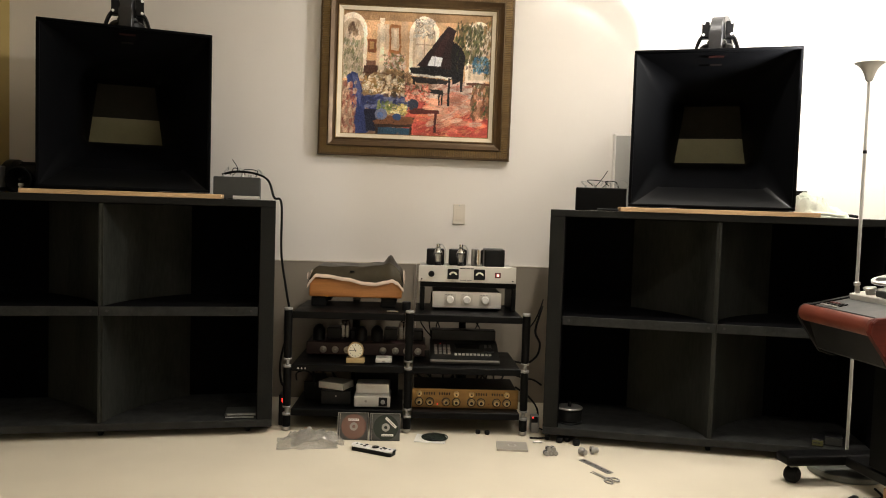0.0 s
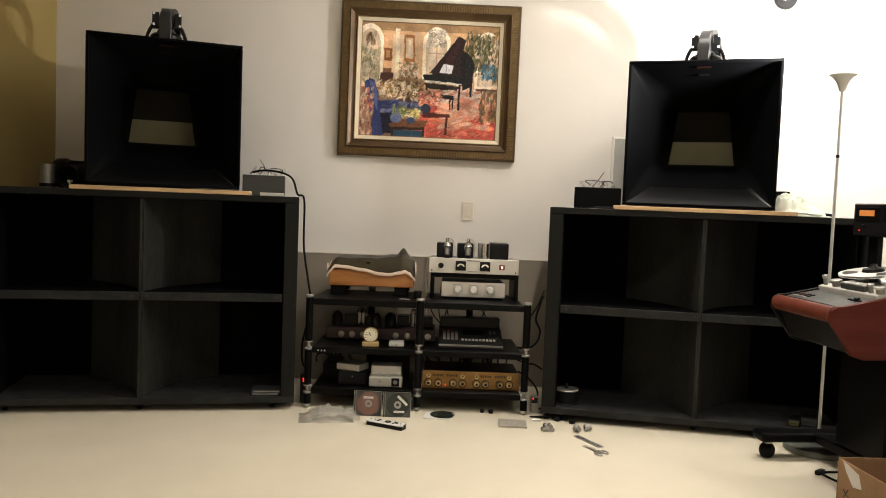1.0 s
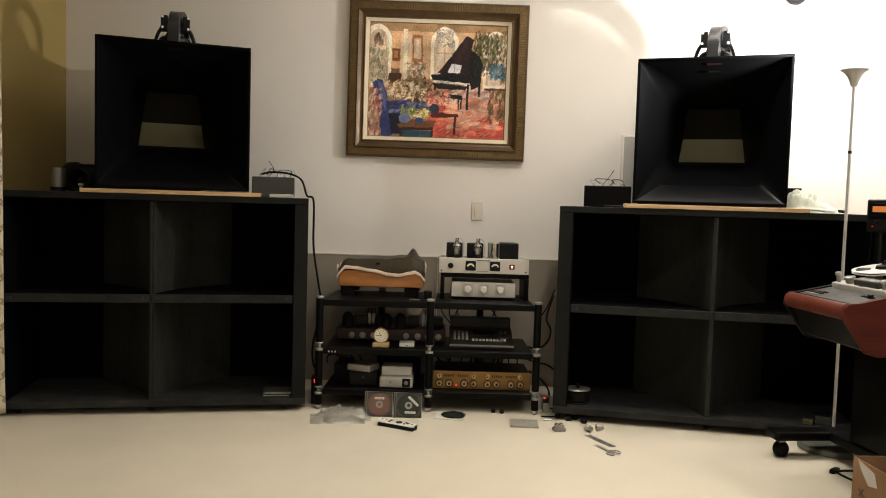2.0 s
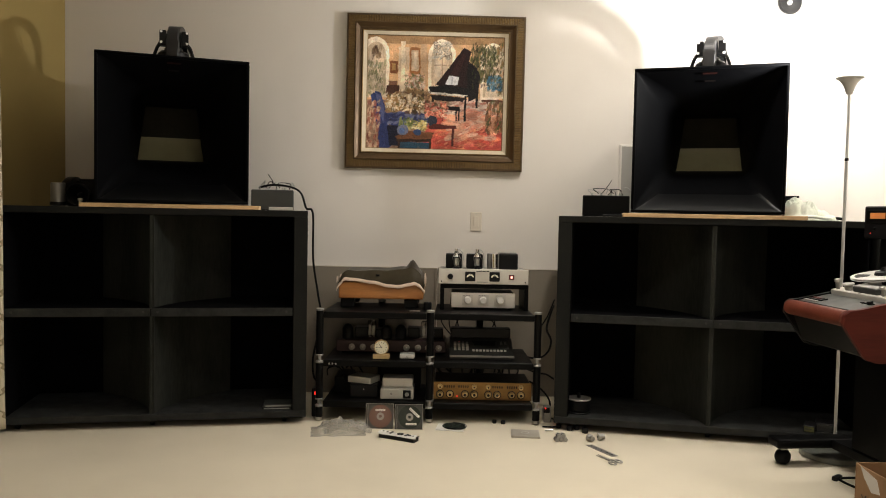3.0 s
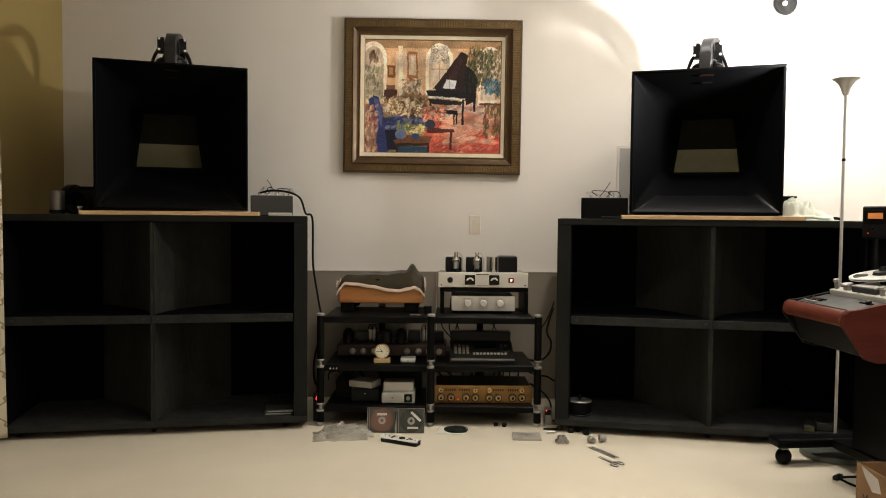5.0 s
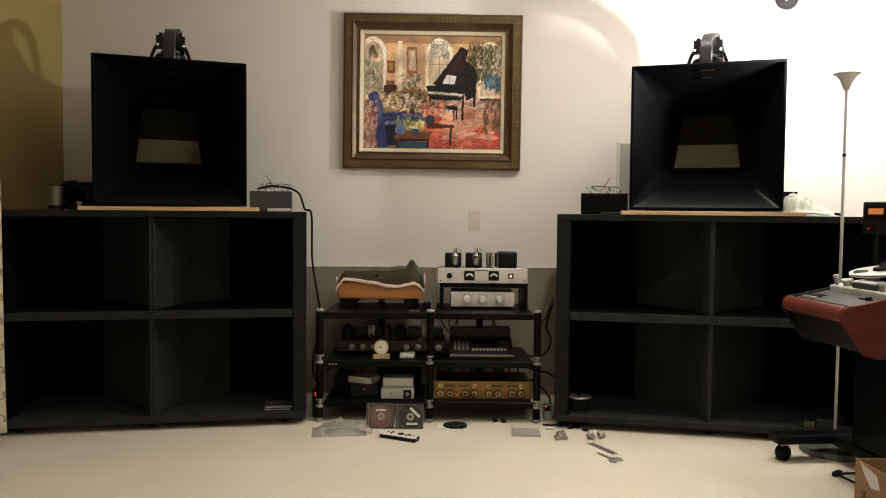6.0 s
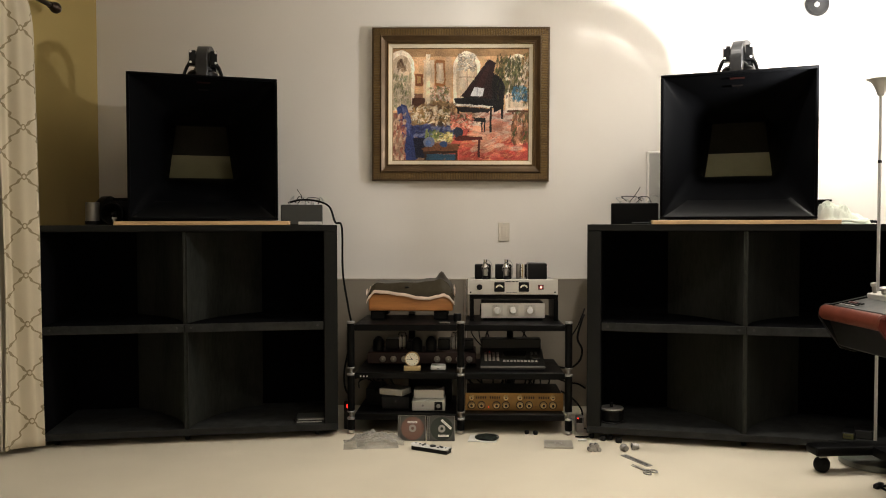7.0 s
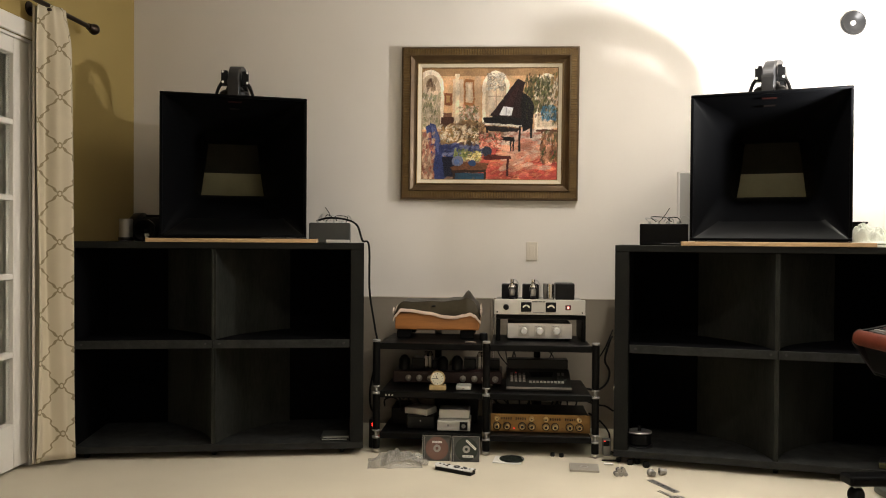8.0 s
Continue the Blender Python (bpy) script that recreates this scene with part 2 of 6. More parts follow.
def lathe(profile, m=None, segs=24, bm=None):
    """A turned shape round z from (radius, height) pairs; radius 0 closes it."""
    own = bmesh.new()
    rings = []
    for r, h in profile:
        if r < 1e-5:
            rings.append([own.verts.new((0, 0, h))])
        else:
            rings.append([own.verts.new((r * math.cos(2 * math.pi * k / segs), r * math.sin(2 * math.pi * k / segs), h)) for k in range(segs)])
    for a, b in zip(rings, rings[1:]):
        for k in range(segs):
            q = (k + 1) % segs
            if len(a) == 1 and len(b) == 1:
                continue
            if len(a) == 1:
                own.faces.new((a[0], b[k], b[q]))
            elif len(b) == 1:
                own.faces.new((a[k], a[q], b[0]))
            else:
                own.faces.new((a[k], a[q], b[q], b[k]))
    if m is not None:
        bmesh.ops.transform(own, matrix=m, verts=own.verts[:])
    return joined(bm, own)


def rod(r, h, m=None, segs=16, bm=None, bev=0.0):
    b = min(bev or r * 0.12, h * 0.3)
    return lathe([(0, 0), (r - b, 0), (r, b), (r, h - b), (r - b, h), (0, h)], m, segs, bm)


FACING = pose(0, 0, 0, 90, 0, 0)   # turns a rod to point towards -y


def at(x, y, z, m=None):
    return Matrix.Translation((x, y, z)) @ (m or Matrix())


def smooth_line(points, n=8):
    pts = [Vector(p) for p in points]
    out = []
    for i in range(len(pts) - 1):
        p0, p1, p2, p3 = pts[max(i - 1, 0)], pts[i], pts[i + 1], pts[min(i + 2, len(pts) - 1)]
        for k in range(n):
            t = k / n
            out.append(0.5 * ((2 * p1) + (p2 - p0) * t + (2 * p0 - 5 * p1 + 4 * p2 - p3) * t * t + (3 * p1 - p0 - 3 * p2 + p3) * t ** 3))
    return out + [pts[-1]]


def tube(points, r, bm=None, segs=8, n=8):
    line = smooth_line(points, n) if n > 1 else [Vector(p) for p in points]
    own = bmesh.new()
    rings = []
    side = Vector((0.31, 0.52, 0.79))
    for i, p in enumerate(line):
        way = (line[min(i + 1, len(line) - 1)] - line[max(i - 1, 0)]).normalized()
        side = (side - way * side.dot(way)).normalized()
        up = way.cross(side)
        rings.append([own.verts.new(p + r * (math.cos(2 * math.pi * k / segs) * side + math.sin(2 * math.pi * k / segs) * up)) for k in range(segs)])
    for a, b in zip(rings, rings[1:]):
        for k in range(segs):
            own.faces.new((a[k], a[(k + 1) % segs], b[(k + 1) % segs], b[k]))
    own.faces.new(rings[0])
    own.faces.new(rings[-1][::-1])
    return joined(bm, own)


def slab(outline, z0, z1, m=None, bm=None, bev=0.0):
    """A flat plate of that outline between two heights."""
    own = bmesh.new()
    low = [own.verts.new((x, y, z0)) for x, y in outline]
    high = [own.verts.new((x, y, z1)) for x, y in outline]
    n = len(outline)
    own.faces.new(low[::-1])
    own.faces.new(high)
    for k in range(n):
        own.faces.new((low[k], low[(k + 1) % n], high[(k + 1) % n], high[k]))
    if bev:
        bmesh.ops.bevel(own, geom=own.edges[:], offset=bev, segments=1, affect="EDGES")
    if m is not None:
        bmesh.ops.transform(own, matrix=m, verts=own.verts[:])
    return joined(bm, own)


def sheet(rows, thick=0.0, bm=None):
    """A surface through rows of points; thick gives it a back."""
    own = bmesh.new()
    grid = [[own.verts.new(p) for p in r] for r in rows]
    for a, b in zip(grid, grid[1:]):
        for k in range(len(a) - 1):
            own.faces.new((a[k], a[k + 1], b[k + 1], b[k]))
    if thick:
        bmesh.ops.recalc_face_normals(own, faces=own.faces[:])
        bmesh.ops.solidify(own, geom=own.faces[:], thickness=thick)
    return joined(bm, own)

# ---- the room ----
WX, WY, TOP, RIGHT, BACK = -2.226, 4.65, 2.9, 3.5, -3.0


def structure(name, bm, material, label, category):
    return tagged(part(name, bm, material), label, category, kind="structure")


structure("floor", box(WX - 0.15, RIGHT + 0.15, BACK - 0.15, WY + 0.15, -0.12, 0.0), CARPET, "plain cream short-pile carpet floor", "floor")
structure("wall_north", box(WX - 0.15, RIGHT + 0.15, WY, WY + 0.15, 0.0, TOP), WALL, "cream painted plaster wall behind the loudspeakers", "wall")
DOOR_Y0, DOOR_Y1, DOOR_TOP = 2.02, 3.60, 2.09
wl = box(WX - 0.15, WX, DOOR_Y1, WY, 0, TOP)
box(WX - 0.15, WX, BACK, DOOR_Y0, 0, TOP, bm=wl)
box(WX - 0.15, WX, DOOR_Y0, DOOR_Y1, DOOR_TOP, TOP, bm=wl)
structure("wall_west", wl, OLIVE, "olive tan painted wall with a glazed door", "wall")
structure("wall_east", box(RIGHT, RIGHT + 0.15, BACK, WY, 0, TOP), WALL, "plain cream painted wall", "wall")
structure("wall_south", box(WX - 0.15, RIGHT + 0.15, BACK - 0.15, BACK, 0, TOP), WALL, "plain cream painted wall", "wall")
structure("ceiling", box(WX - 0.15, RIGHT + 0.15, BACK - 0.15, WY + 0.15, TOP, TOP + 0.12), CEILING, "plain white painted ceiling", "ceiling")

# trim rings for the added lights, out of view
for cx, cy, watts in FILL_CANS:
    can = thing("added_downlight", "round white trim of an added, unseen ceiling downlight", "ceiling light", cx, cy, TOP, group="ceiling downlights")
    part("trim_ring", lathe([(0.066, -0.001), (0.095, -0.001), (0.095, -0.008), (0.07, -0.012), (0.066, -0.001)], segs=32), WHITE, can, smooth=True)

# grey boards that lean flat on the wall behind the rack
for k, (x0, x1, h) in enumerate(((-0.95, 0.033, 0.770), (0.037, 1.0, 0.772))):
    board = thing("wall_board", "grey painted board standing against the cream wall", "board", 0, 0, 0, group="grey wall boards")
    part("panel", box(x0, x1, 4.635, 4.648, 0, h), GREYBOARD, board)
    part("top_edge", box(x0, x1, 4.632, 4.648, h + 0.001, h + 0.006, 0.001), PLATE, board, "pale top edge strip")
part("batten", box(0.020, 0.0325, 4.628, 4.634, 0, 0.768, 0.001), GREYBOARD, board)

sw = thing("light_switch", "blank ivory switch plate on the cream wall", "switch plate", 0.2635, 4.65, 1.0595)
part("plate", box(-0.0345, 0.0345, -0.007, -0.0005, -0.057, 0.057, 0.003, seg=2), SWITCHP, sw)
part("rocker", box(-0.0165, 0.0165, -0.0095, -0.0072, -0.034, 0.034, 0.0015), SWITCHP, sw)
for z in (-0.05, 0.05):
    part("screw", rod(0.003, 0.002, at(0, -0.007, z, FACING), 10), STEEL, sw)

panel = thing("wall_panel", "pale grey flat panel in a white frame on the wall", "wall panel", 1.118, 4.65, 1.12)
part("frame", box(0.0, 0.36, -0.03, -0.001, 0.0, 0.42, 0.004), WHITE, panel)
part("grille", box(0.012, 0.348, -0.034, -0.0305, 0.012, 0.408, 0.001), PANELG, panel)

spot = thing("wall_spotlight", "round chrome eyeball spotlight set on the wall", "spotlight", 2.111, 4.65, 2.405)
part("ring", lathe([(0.066, -0.004), (0.074, -0.026), (0.090, -0.029), (0.103, -0.014), (0.106, 0), (0.066, 0.0)], pose(0, -0.002, 0, -90, 0, 0) @ pose(0, 0, 0, 180), 36), ALU, spot, smooth=True)
part("eyeball", lathe([(0.0, 0.012), (0.036, 0.014), (0.064, 0.034), (0.071, 0.022), (0.064, 0.0)], pose(0, 0, 0, 90, 0, 0), 32), DRIVER, spot, smooth=True)
part("bulb", lathe([(0, 0.034), (0.010, 0.03), (0.016, 0.016), (0.016, 0.013)], pose(0, 0, 0, 90, 0, 0), 20), WHITEP, spot, smooth=True)

# ---- glazed door, sheer and curtain on the west wall ----
door = thing("door_1", "white french door with small glass panes, closed", "glazed door", WX, 0, 0, kind="structure")
fx0, fx1 = -0.05, -0.006
for a, b in ((3.45, 3.565), (2.06, 2.17), (2.70, 2.81), (2.815, 2.925)):
    part("stile", box(fx0, fx1, a, b, 0.02, 2.07, 0.004), WHITE, door)
LEAVES = ((2.17, 2.70), (2.925, 3.45))
GL = [0.24, 0.562, 0.937, 1.312, 1.672, 1.995]
for a, b in LEAVES:
    part("bottom_rail", box(fx0, fx1, a, b, 0.02, 0.235, 0.004), WHITE, door)
    part("top_rail", box(fx0, fx1, a, b, 1.995, 2.07, 0.004), WHITE, door)
    for z in GL[1:-1]:
        part("glazing_bar", box(fx0 + 0.004, fx1 - 0.002, a, b, z - 0.014, z + 0.014, 0.004), WHITE, door)
    mid = (a + b) / 2
    part("glazing_bar", box(fx0 + 0.005, fx1 - 0.003, mid - 0.013, mid + 0.013, 0.235, 1.995, 0.003), WHITE, door)
    for z0, z1 in zip(GL, GL[1:]):
        for y0, y1 in ((a, mid - 0.013), (mid + 0.013, b)):
            pane = part("pane", box(-0.032, -0.028, y0, y1, z0 + 0.01, z1 - 0.01), PANE, door)
            pane.visible_shadow = False
for z in (0.3, 1.1, 1.87):
    part("hinge", box(-0.012, 0.004, 3.585, 3.607, z - 0.05, z + 0.05, 0.002), GREYM, door, "dull metal butt hinge")
trim = thing("trim", "white painted door casing", "door casing", WX, 0, 0, kind="structure")
part("jamb", box(-0.10, 0.0, 3.57, 3.598, 0, 2.088, 0.002), WHITE, trim)
part("jamb", box(-0.10, 0.0, 2.022, 2.055, 0, 2.088, 0.002), WHITE, trim)
part("head", box(-0.10, 0.0, 2.055, 3.57, 2.073, 2.088, 0.002), WHITE, trim)
part("casing", box(0.0015, 0.018, 3.60, 3.68, 0, 2.17, 0.004), WHITE, trim)
part("casing", box(0.0015, 0.018, 1.94, 2.02, 0, 2.17, 0.004), WHITE, trim)
part("casing", box(0.0015, 0.02, 2.02, 3.60, 2.09, 2.17, 0.004), WHITE, trim)
rows = []
for i in range(2):
    z = (0.03, 2.06)[i]
    rows.append([(WX - 0.125 + 0.018 * math.sin(k * 0.9) + 0.007 * math.sin(k * 2.3), 2.03 + k * 0.0105, z) for k in range(150)])
sheer = thing("sheer_curtain", "pale sheer fabric hanging behind the door glass", "sheer curtain")
part("cloth", sheet(rows, 0.002), SHEER, sheer, smooth=True)


def curtain():
    c = thing("curtain", "cream curtain with taupe trellis print, drawn aside", "curtain", WX, 0, 0)
    me_b = bmesh.new()
    layer = me_b.loops.layers.uv.new("UVMap")
    plan = smooth_line([(0.075, 3.50, 0), (0.080, 3.53, 0), (0.095, 3.555, 0), (0.138, 3.572, 0), (0.184, 3.594, 0), (0.207, 3.622, 0), (0.185, 3.650, 0), (0.13, 3.656, 0), (0.10, 3.635, 0), (0.07, 3.645, 0), (0.045, 3.66, 0)], 8)
    nu, nv = len(plan) - 1, 60
    run = [0.0]
    for p0, p1 in zip(plan, plan[1:]):
        run.append(run[-1] + (p1 - p0).length)
    grid, uvs = [], []
    for j in range(nv + 1):
        v = j / nv
        z = 0.03 + v * 2.225
        gather = 0.45 * math.exp(-((v - 1.0) / 0.05) ** 2)
        row, ru = [], []
        for i, q in enumerate(plan):
            u = i / nu
            xx = q.x + (0.098 - q.x) * (gather * (1 - 0.3 * v) + 0.30 * v) + 0.006 * math.sin(u * 9 + v * 6) + 0.004 * math.sin(u * 40 + v * 3)
            yy = q.y + 0.010 * math.sin(v * 4 + u * 7) + 0.0
            row.append(me_b.verts.new((xx, yy, z)))
            ru.append((run[i] - 0.05, v * 2.225))
        grid.append(row)
        uvs.append(ru)
    for j in range(nv):
        for i in range(nu):
            f = me_b.faces.new((grid[j][i], grid[j][i + 1], grid[j + 1][i + 1], grid[j + 1][i]))
            f.smooth = True
            for lp, (jj, ii) in zip(f.loops, ((j, i), (j, i + 1), (j + 1, i + 1), (j + 1, i))):
                lp[layer].uv = uvs[jj][ii]
    cl = part("cloth", me_b, TRELLIS, c, smooth=True)
    so = cl.modifiers.new("thickness", "SOLIDIFY")
    so.thickness = 0.003
    lin = []
    for z in (0.03, 0.8, 1.6, 2.24):
        lin.append([(0.055 + 0.006 * math.sin(k * 1.3), 3.50 + k * 0.008, z) for k in range(20)])
    part("lining", sheet(lin, 0.002), PLATE, c, "plain cream lining", smooth=True)


curtain()
rodt = thing("curtain_rod", "dark bronze curtain rod with a turned finial", "curtain rod", WX + 0.098, 0, 2.252)
part("pole", rod(0.0125, 2.35, pose(0, 1.58, 0, -90), 20), BRONZE, rodt, smooth=True)
part("finial", lathe([(0, 0), (0.016, 0.0), (0.019, 0.008), (0.013, 0.016), (0.015, 0.024), (0.022, 0.032), (0.029, 0.048), (0.030, 0.062), (0.023, 0.079), (0.010, 0.087), (0, 0.089)], pose(0, 3.931, 0, -90), 24), BRONZE, rodt, smooth=True)
for y in (3.56, 1.72):
    br = rod(0.010, 0.095, pose(-0.094, y, -0.012, 0, 90), 14)
    lathe([(0, 0), (0.035, 0), (0.035, 0.004), (0.02, 0.008), (0, 0.008)], pose(-0.096, y, -0.012, 0, 90), 20, br)
    box(-0.018, 0.018, y - 0.012, y + 0.012, -0.028, -0.0135, 0.003, br)
    part("bracket", br, BRONZE, rodt, smooth=True)

# ---- bass horn cabinets ----
CH, CD, CZ = 1.105, 0.55, 0.038


def bass_cabinet(x, y, turn, flip, CW):
    """x, y: the inner front corner; local x runs along the front, local y backwards."""
    c = thing("bass_horn_cabinet", "large charcoal painted four-cell plywood bass horn cabinet", "loudspeaker cabinet", x, y, 0, turn, group="bass horn cabinets")
    st, tp = 0.068, 0.032
    w0, w1 = (-CW, 0) if flip else (0, CW)
    # paler than the sides: light on the cell floors is put into this colour
    part("bottom_panel", box(w0, w1, 0, CD, CZ, CZ + 0.034, 0.002), EDGE, c)
    part("top_panel", box(w0, w1, 0, CD, CH - tp, CH, 0.002), CHAR, c)
    for a, b in ((w0, w0 + (0.036 if flip else st)), (w1 - (st if flip else 0.036), w1)):
        part("side_panel", box(a, b, 0.001, CD, CZ + 0.0345, CH - tp - 0.0005, 0.002), CHAR, c)
    # black back and added sheets put the cells' deep shade into colour
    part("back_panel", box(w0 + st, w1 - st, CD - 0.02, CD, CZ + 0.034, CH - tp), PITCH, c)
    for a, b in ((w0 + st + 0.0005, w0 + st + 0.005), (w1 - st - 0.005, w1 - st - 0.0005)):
        part("cell_shade_sheet", box(a, b, 0.012, CD - 0.021, CZ + 0.035, CH - tp - 0.001), PITCH, c)
    part("cell_shade_sheet", box(w0 + st + 0.006, w1 - st - 0.006, 0.012, CD - 0.021, CH - tp - 0.004, CH - tp - 0.0012), PITCH, c)
    mid = -0.768 if flip else 0.768
    sz = 0.585
    for a, b in ((w0 + st + 0.0055, mid - 0.004), (mid + 0.004, w1 - st - 0.0055)):
        # shelf body blackened so that its top looks shaded
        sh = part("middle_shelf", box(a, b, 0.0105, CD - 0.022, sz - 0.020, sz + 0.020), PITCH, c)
        part("shelf_edge", box(a, b, 0.0, 0.010, sz - 0.021, sz + 0.021, 0.002), EDGE, sh, "scuffed grey shelf edge")
        for q in (a + 0.03, b - 0.03):
            part("screw_hole", rod(0.006, 0.002, at(q, 0.001, sz + 0.002, FACING), 12), SCREWM, sh)
    part("centre_plate", box(mid - 0.0035, mid + 0.0035, 0.003, CD - 0.024, sz - 0.02, sz + 0.02), CHAR, c)
    # curved wedge in each cell: apex at the front centre, sweeping back to both throats
    for z0, z1 in ((CZ + 0.0345, sz - 0.0215), (sz + 0.0215, CH - tp - 0.0045)):
        for s in (-1, 1):
            rows = []
            for z in (z0, z1):
                line = []
                for k in range(17):
                    q = k / 16
                    line.append((mid + s * (0.004 + 0.10 * q + 0.235 * q ** 2.2), 0.012 + 0.50 * q ** 0.94, z))
                rows.append(line)
            part("flare_panel", sheet(rows, 0.012), CHAR_IN, c, smooth=True)
        part("apex_strip", box(mid - 0.006, mid + 0.006, 0.008, 0.016, z0, z1, 0.002), CHAR_IN, c)
    for px in (w0 + 0.11, mid, w1 - 0.11):
        for py in (0.07, CD - 0.08):
            w = rod(0.02, 0.02, pose(px - 0.01, py, 0.0202, 0, 90), 14)
            box(px - 0.02, px + 0.02, py - 0.02, py + 0.02, 0.0222, CZ - 0.0005, bm=w)
            part("castor", w, RUBBER, c, smooth=True)
    return c


LC = (-0.630, 3.912, 10.3)
RC = (0.652, 3.888, -11.3)
bass_cabinet(*LC, True, 1.512)
bass_cabinet(*RC, False, 1.536)


def on_cab(side, u, d):
    """A place on a cabinet top: u metres from the inner corner along the front, d metres back."""
    x, y, a = LC if side < 0 else RC
    a = radians(a)
    u = -u if side < 0 else u
    return x + u * math.cos(a) - d * math.sin(a), y + u * math.sin(a) + d * math.cos(a)


# ---- square upper horns ----
HS = 0.737


def upper_horn(x, y, turn):
    h = thing("square_horn", "square black fibreglass horn with a pale throat", "loudspeaker horn", x, y, 1.131, turn, group="square upper horns")
    W = HS / 2
    rim = bmesh.new()
    # rolled mouth rim
    for a, b, c, d in ((-W, W, 0.0, 0.014), (-W, W, HS - 0.014, HS)):
        box(a, b, -0.004, 0.02, c, d, 0.004, rim, 2)
    for a in (-W, W - 0.014):
        box(a, a + 0.014, -0.0035, 0.02, 0.0145, HS - 0.0145, 0.004, rim, 2)
    part("mouth_rim", rim, HORN, h, smooth=True)
    # flared inner walls between the mouth and the throat opening
    ox0, ox1, oz0, oz1 = -0.180, 0.180, 0.246, 0.550
    depth, n = 0.60, 20

    def ring(q):
        e = 1 - (1 - q) ** 2.1
        x0, x1 = -W + 0.012 + (ox0 + W - 0.012) * e, W - 0.012 + (ox1 - W + 0.012) * e
        z0, z1 = 0.012 + (oz0 - 0.012) * e, HS - 0.012 + (oz1 - HS + 0.012) * e
        yy = 0.012 + depth * q
        return x0, x1, z0, z1, yy
    fl = bmesh.new()
    loops = []
    for k in range(n + 1):
        q = k / n
        x0, x1, z0, z1, yy = ring(q)
        lean, r = 0.040 * q ** 1.5, 0.004 + 0.085 * math.sin(math.pi * min(q * 1.25, 1.0)) ** 0.8
        loop = []
        for cx, cz, start in ((x1 - r, z0 + r, -90), (x1 - r, z1 - r, 0), (x0 + r, z1 - r, 90), (x0 + r, z0 + r, 180)):
            for j in range(7):
                w = radians(start + 15 * j)
                px, pz = cx + r * math.cos(w), cz + r * math.sin(w)
                loop.append(fl.verts.new((px - math.copysign(lean, px) * (pz - z0) / (z1 - z0), yy, pz)))
        loops.append(loop)
    for la, lb in zip(loops, loops[1:]):
        for j in range(len(la)):
            fl.faces.new((la[j], lb[j], lb[(j + 1) % len(lb)], la[(j + 1) % len(la)]))
    flare = part("flare", fl, HORN, h, "smooth black flared inner wall", smooth=True)
    # glossier copy of the wall material on the lower front faces, placing a sheen
    flare.data.materials.append(LIP_SHEEN)
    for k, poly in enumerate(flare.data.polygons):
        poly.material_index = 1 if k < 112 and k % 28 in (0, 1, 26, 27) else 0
    # pale throat that bends back and up, then its upper part, shade put into the colour, leaning forward over it
    rows = []
    for k in range(13):
        q = k / 12
        half = 0.190 - 0.024 * q ** 0.6
        rows.append([(-half + 2 * half * t / 6, depth + 0.012 + 0.10 * math.sin(q * math.pi / 2), oz0 - 0.012 + 0.152 * q) for t in range(7)])
    part("throat", sheet(rows, 0.004), THROAT, h, "unpainted pale inner throat", smooth=True)
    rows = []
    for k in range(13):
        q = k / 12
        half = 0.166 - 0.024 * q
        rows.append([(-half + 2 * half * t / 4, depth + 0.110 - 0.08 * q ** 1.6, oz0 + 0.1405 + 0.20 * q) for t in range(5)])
    part("throat_upper_shade", sheet(rows, 0.003), THROAT_SHADE, h, "upper throat, darkened to stand for its shade", smooth=True)
    part("throat_cap", box(-0.19, 0.19, depth + 0.014, depth + 0.05, 0.588, 0.594), HORN, h)
    for s in (-1, 1):
        rows = []
        for k in range(7):
            q = k / 6
            rows.append([(s * (0.194 - 0.02 * q), depth - 0.004 + 0.13 * t / 3, oz0 - 0.012 + 0.40 * q) for t in range(4)])
        part("throat_cheek", sheet(rows, 0.004), HORN, h, smooth=True)
    part("throat_floor", box(-0.19, 0.19, depth + 0.014, depth + 0.05, oz0 - 0.022, oz0 - 0.014), HORN, h)
    # outer shell behind
    shell = bmesh.new()
    pts = [(W - 0.002, 0.018, 0.006, HS - 0.006), (0.28, 0.26, 0.12, 0.70), (0.22, 0.60, 0.18, 0.69), (0.205, 0.74, 0.2, 0.69)]
    rings = [[shell.verts.new(p) for p in ((-w, yy, a), (w, yy, a), (w, yy, b), (-w, yy, b))] for w, yy, a, b in pts]
    for a, b in zip(rings, rings[1:]):
        for k in range(4):
            shell.faces.new((a[k], a[(k + 1) % 4], b[(k + 1) % 4], b[k]))
    shell.faces.new(rings[-1])
    part("outer_shell", shell, HORN, h)
    part("foot", box(-0.15, 0.15, 0.34, 0.55, -0.009, 0.178, 0.004), HORN, h)
    for k, (z, wd, mt) in enumerate(((0.700, 0.034, MAKER), (0.645, 0.026, MAKERG))):
        q = (0.022, 0.105)[k]
        x0, x1, z0, z1, yy = ring(q)
        x2, x3, z2, z3, y2 = ring(q + 0.018)
        plate = sheet([[(-wd, yy, z1 - 0.010), (wd, yy, z1 - 0.010)], [(-wd, y2, z3 - 0.010), (wd, y2, z3 - 0.010)]], 0.001)
        part("maker_plate", plate, mt, h, "small worn maker's plate")
    return h


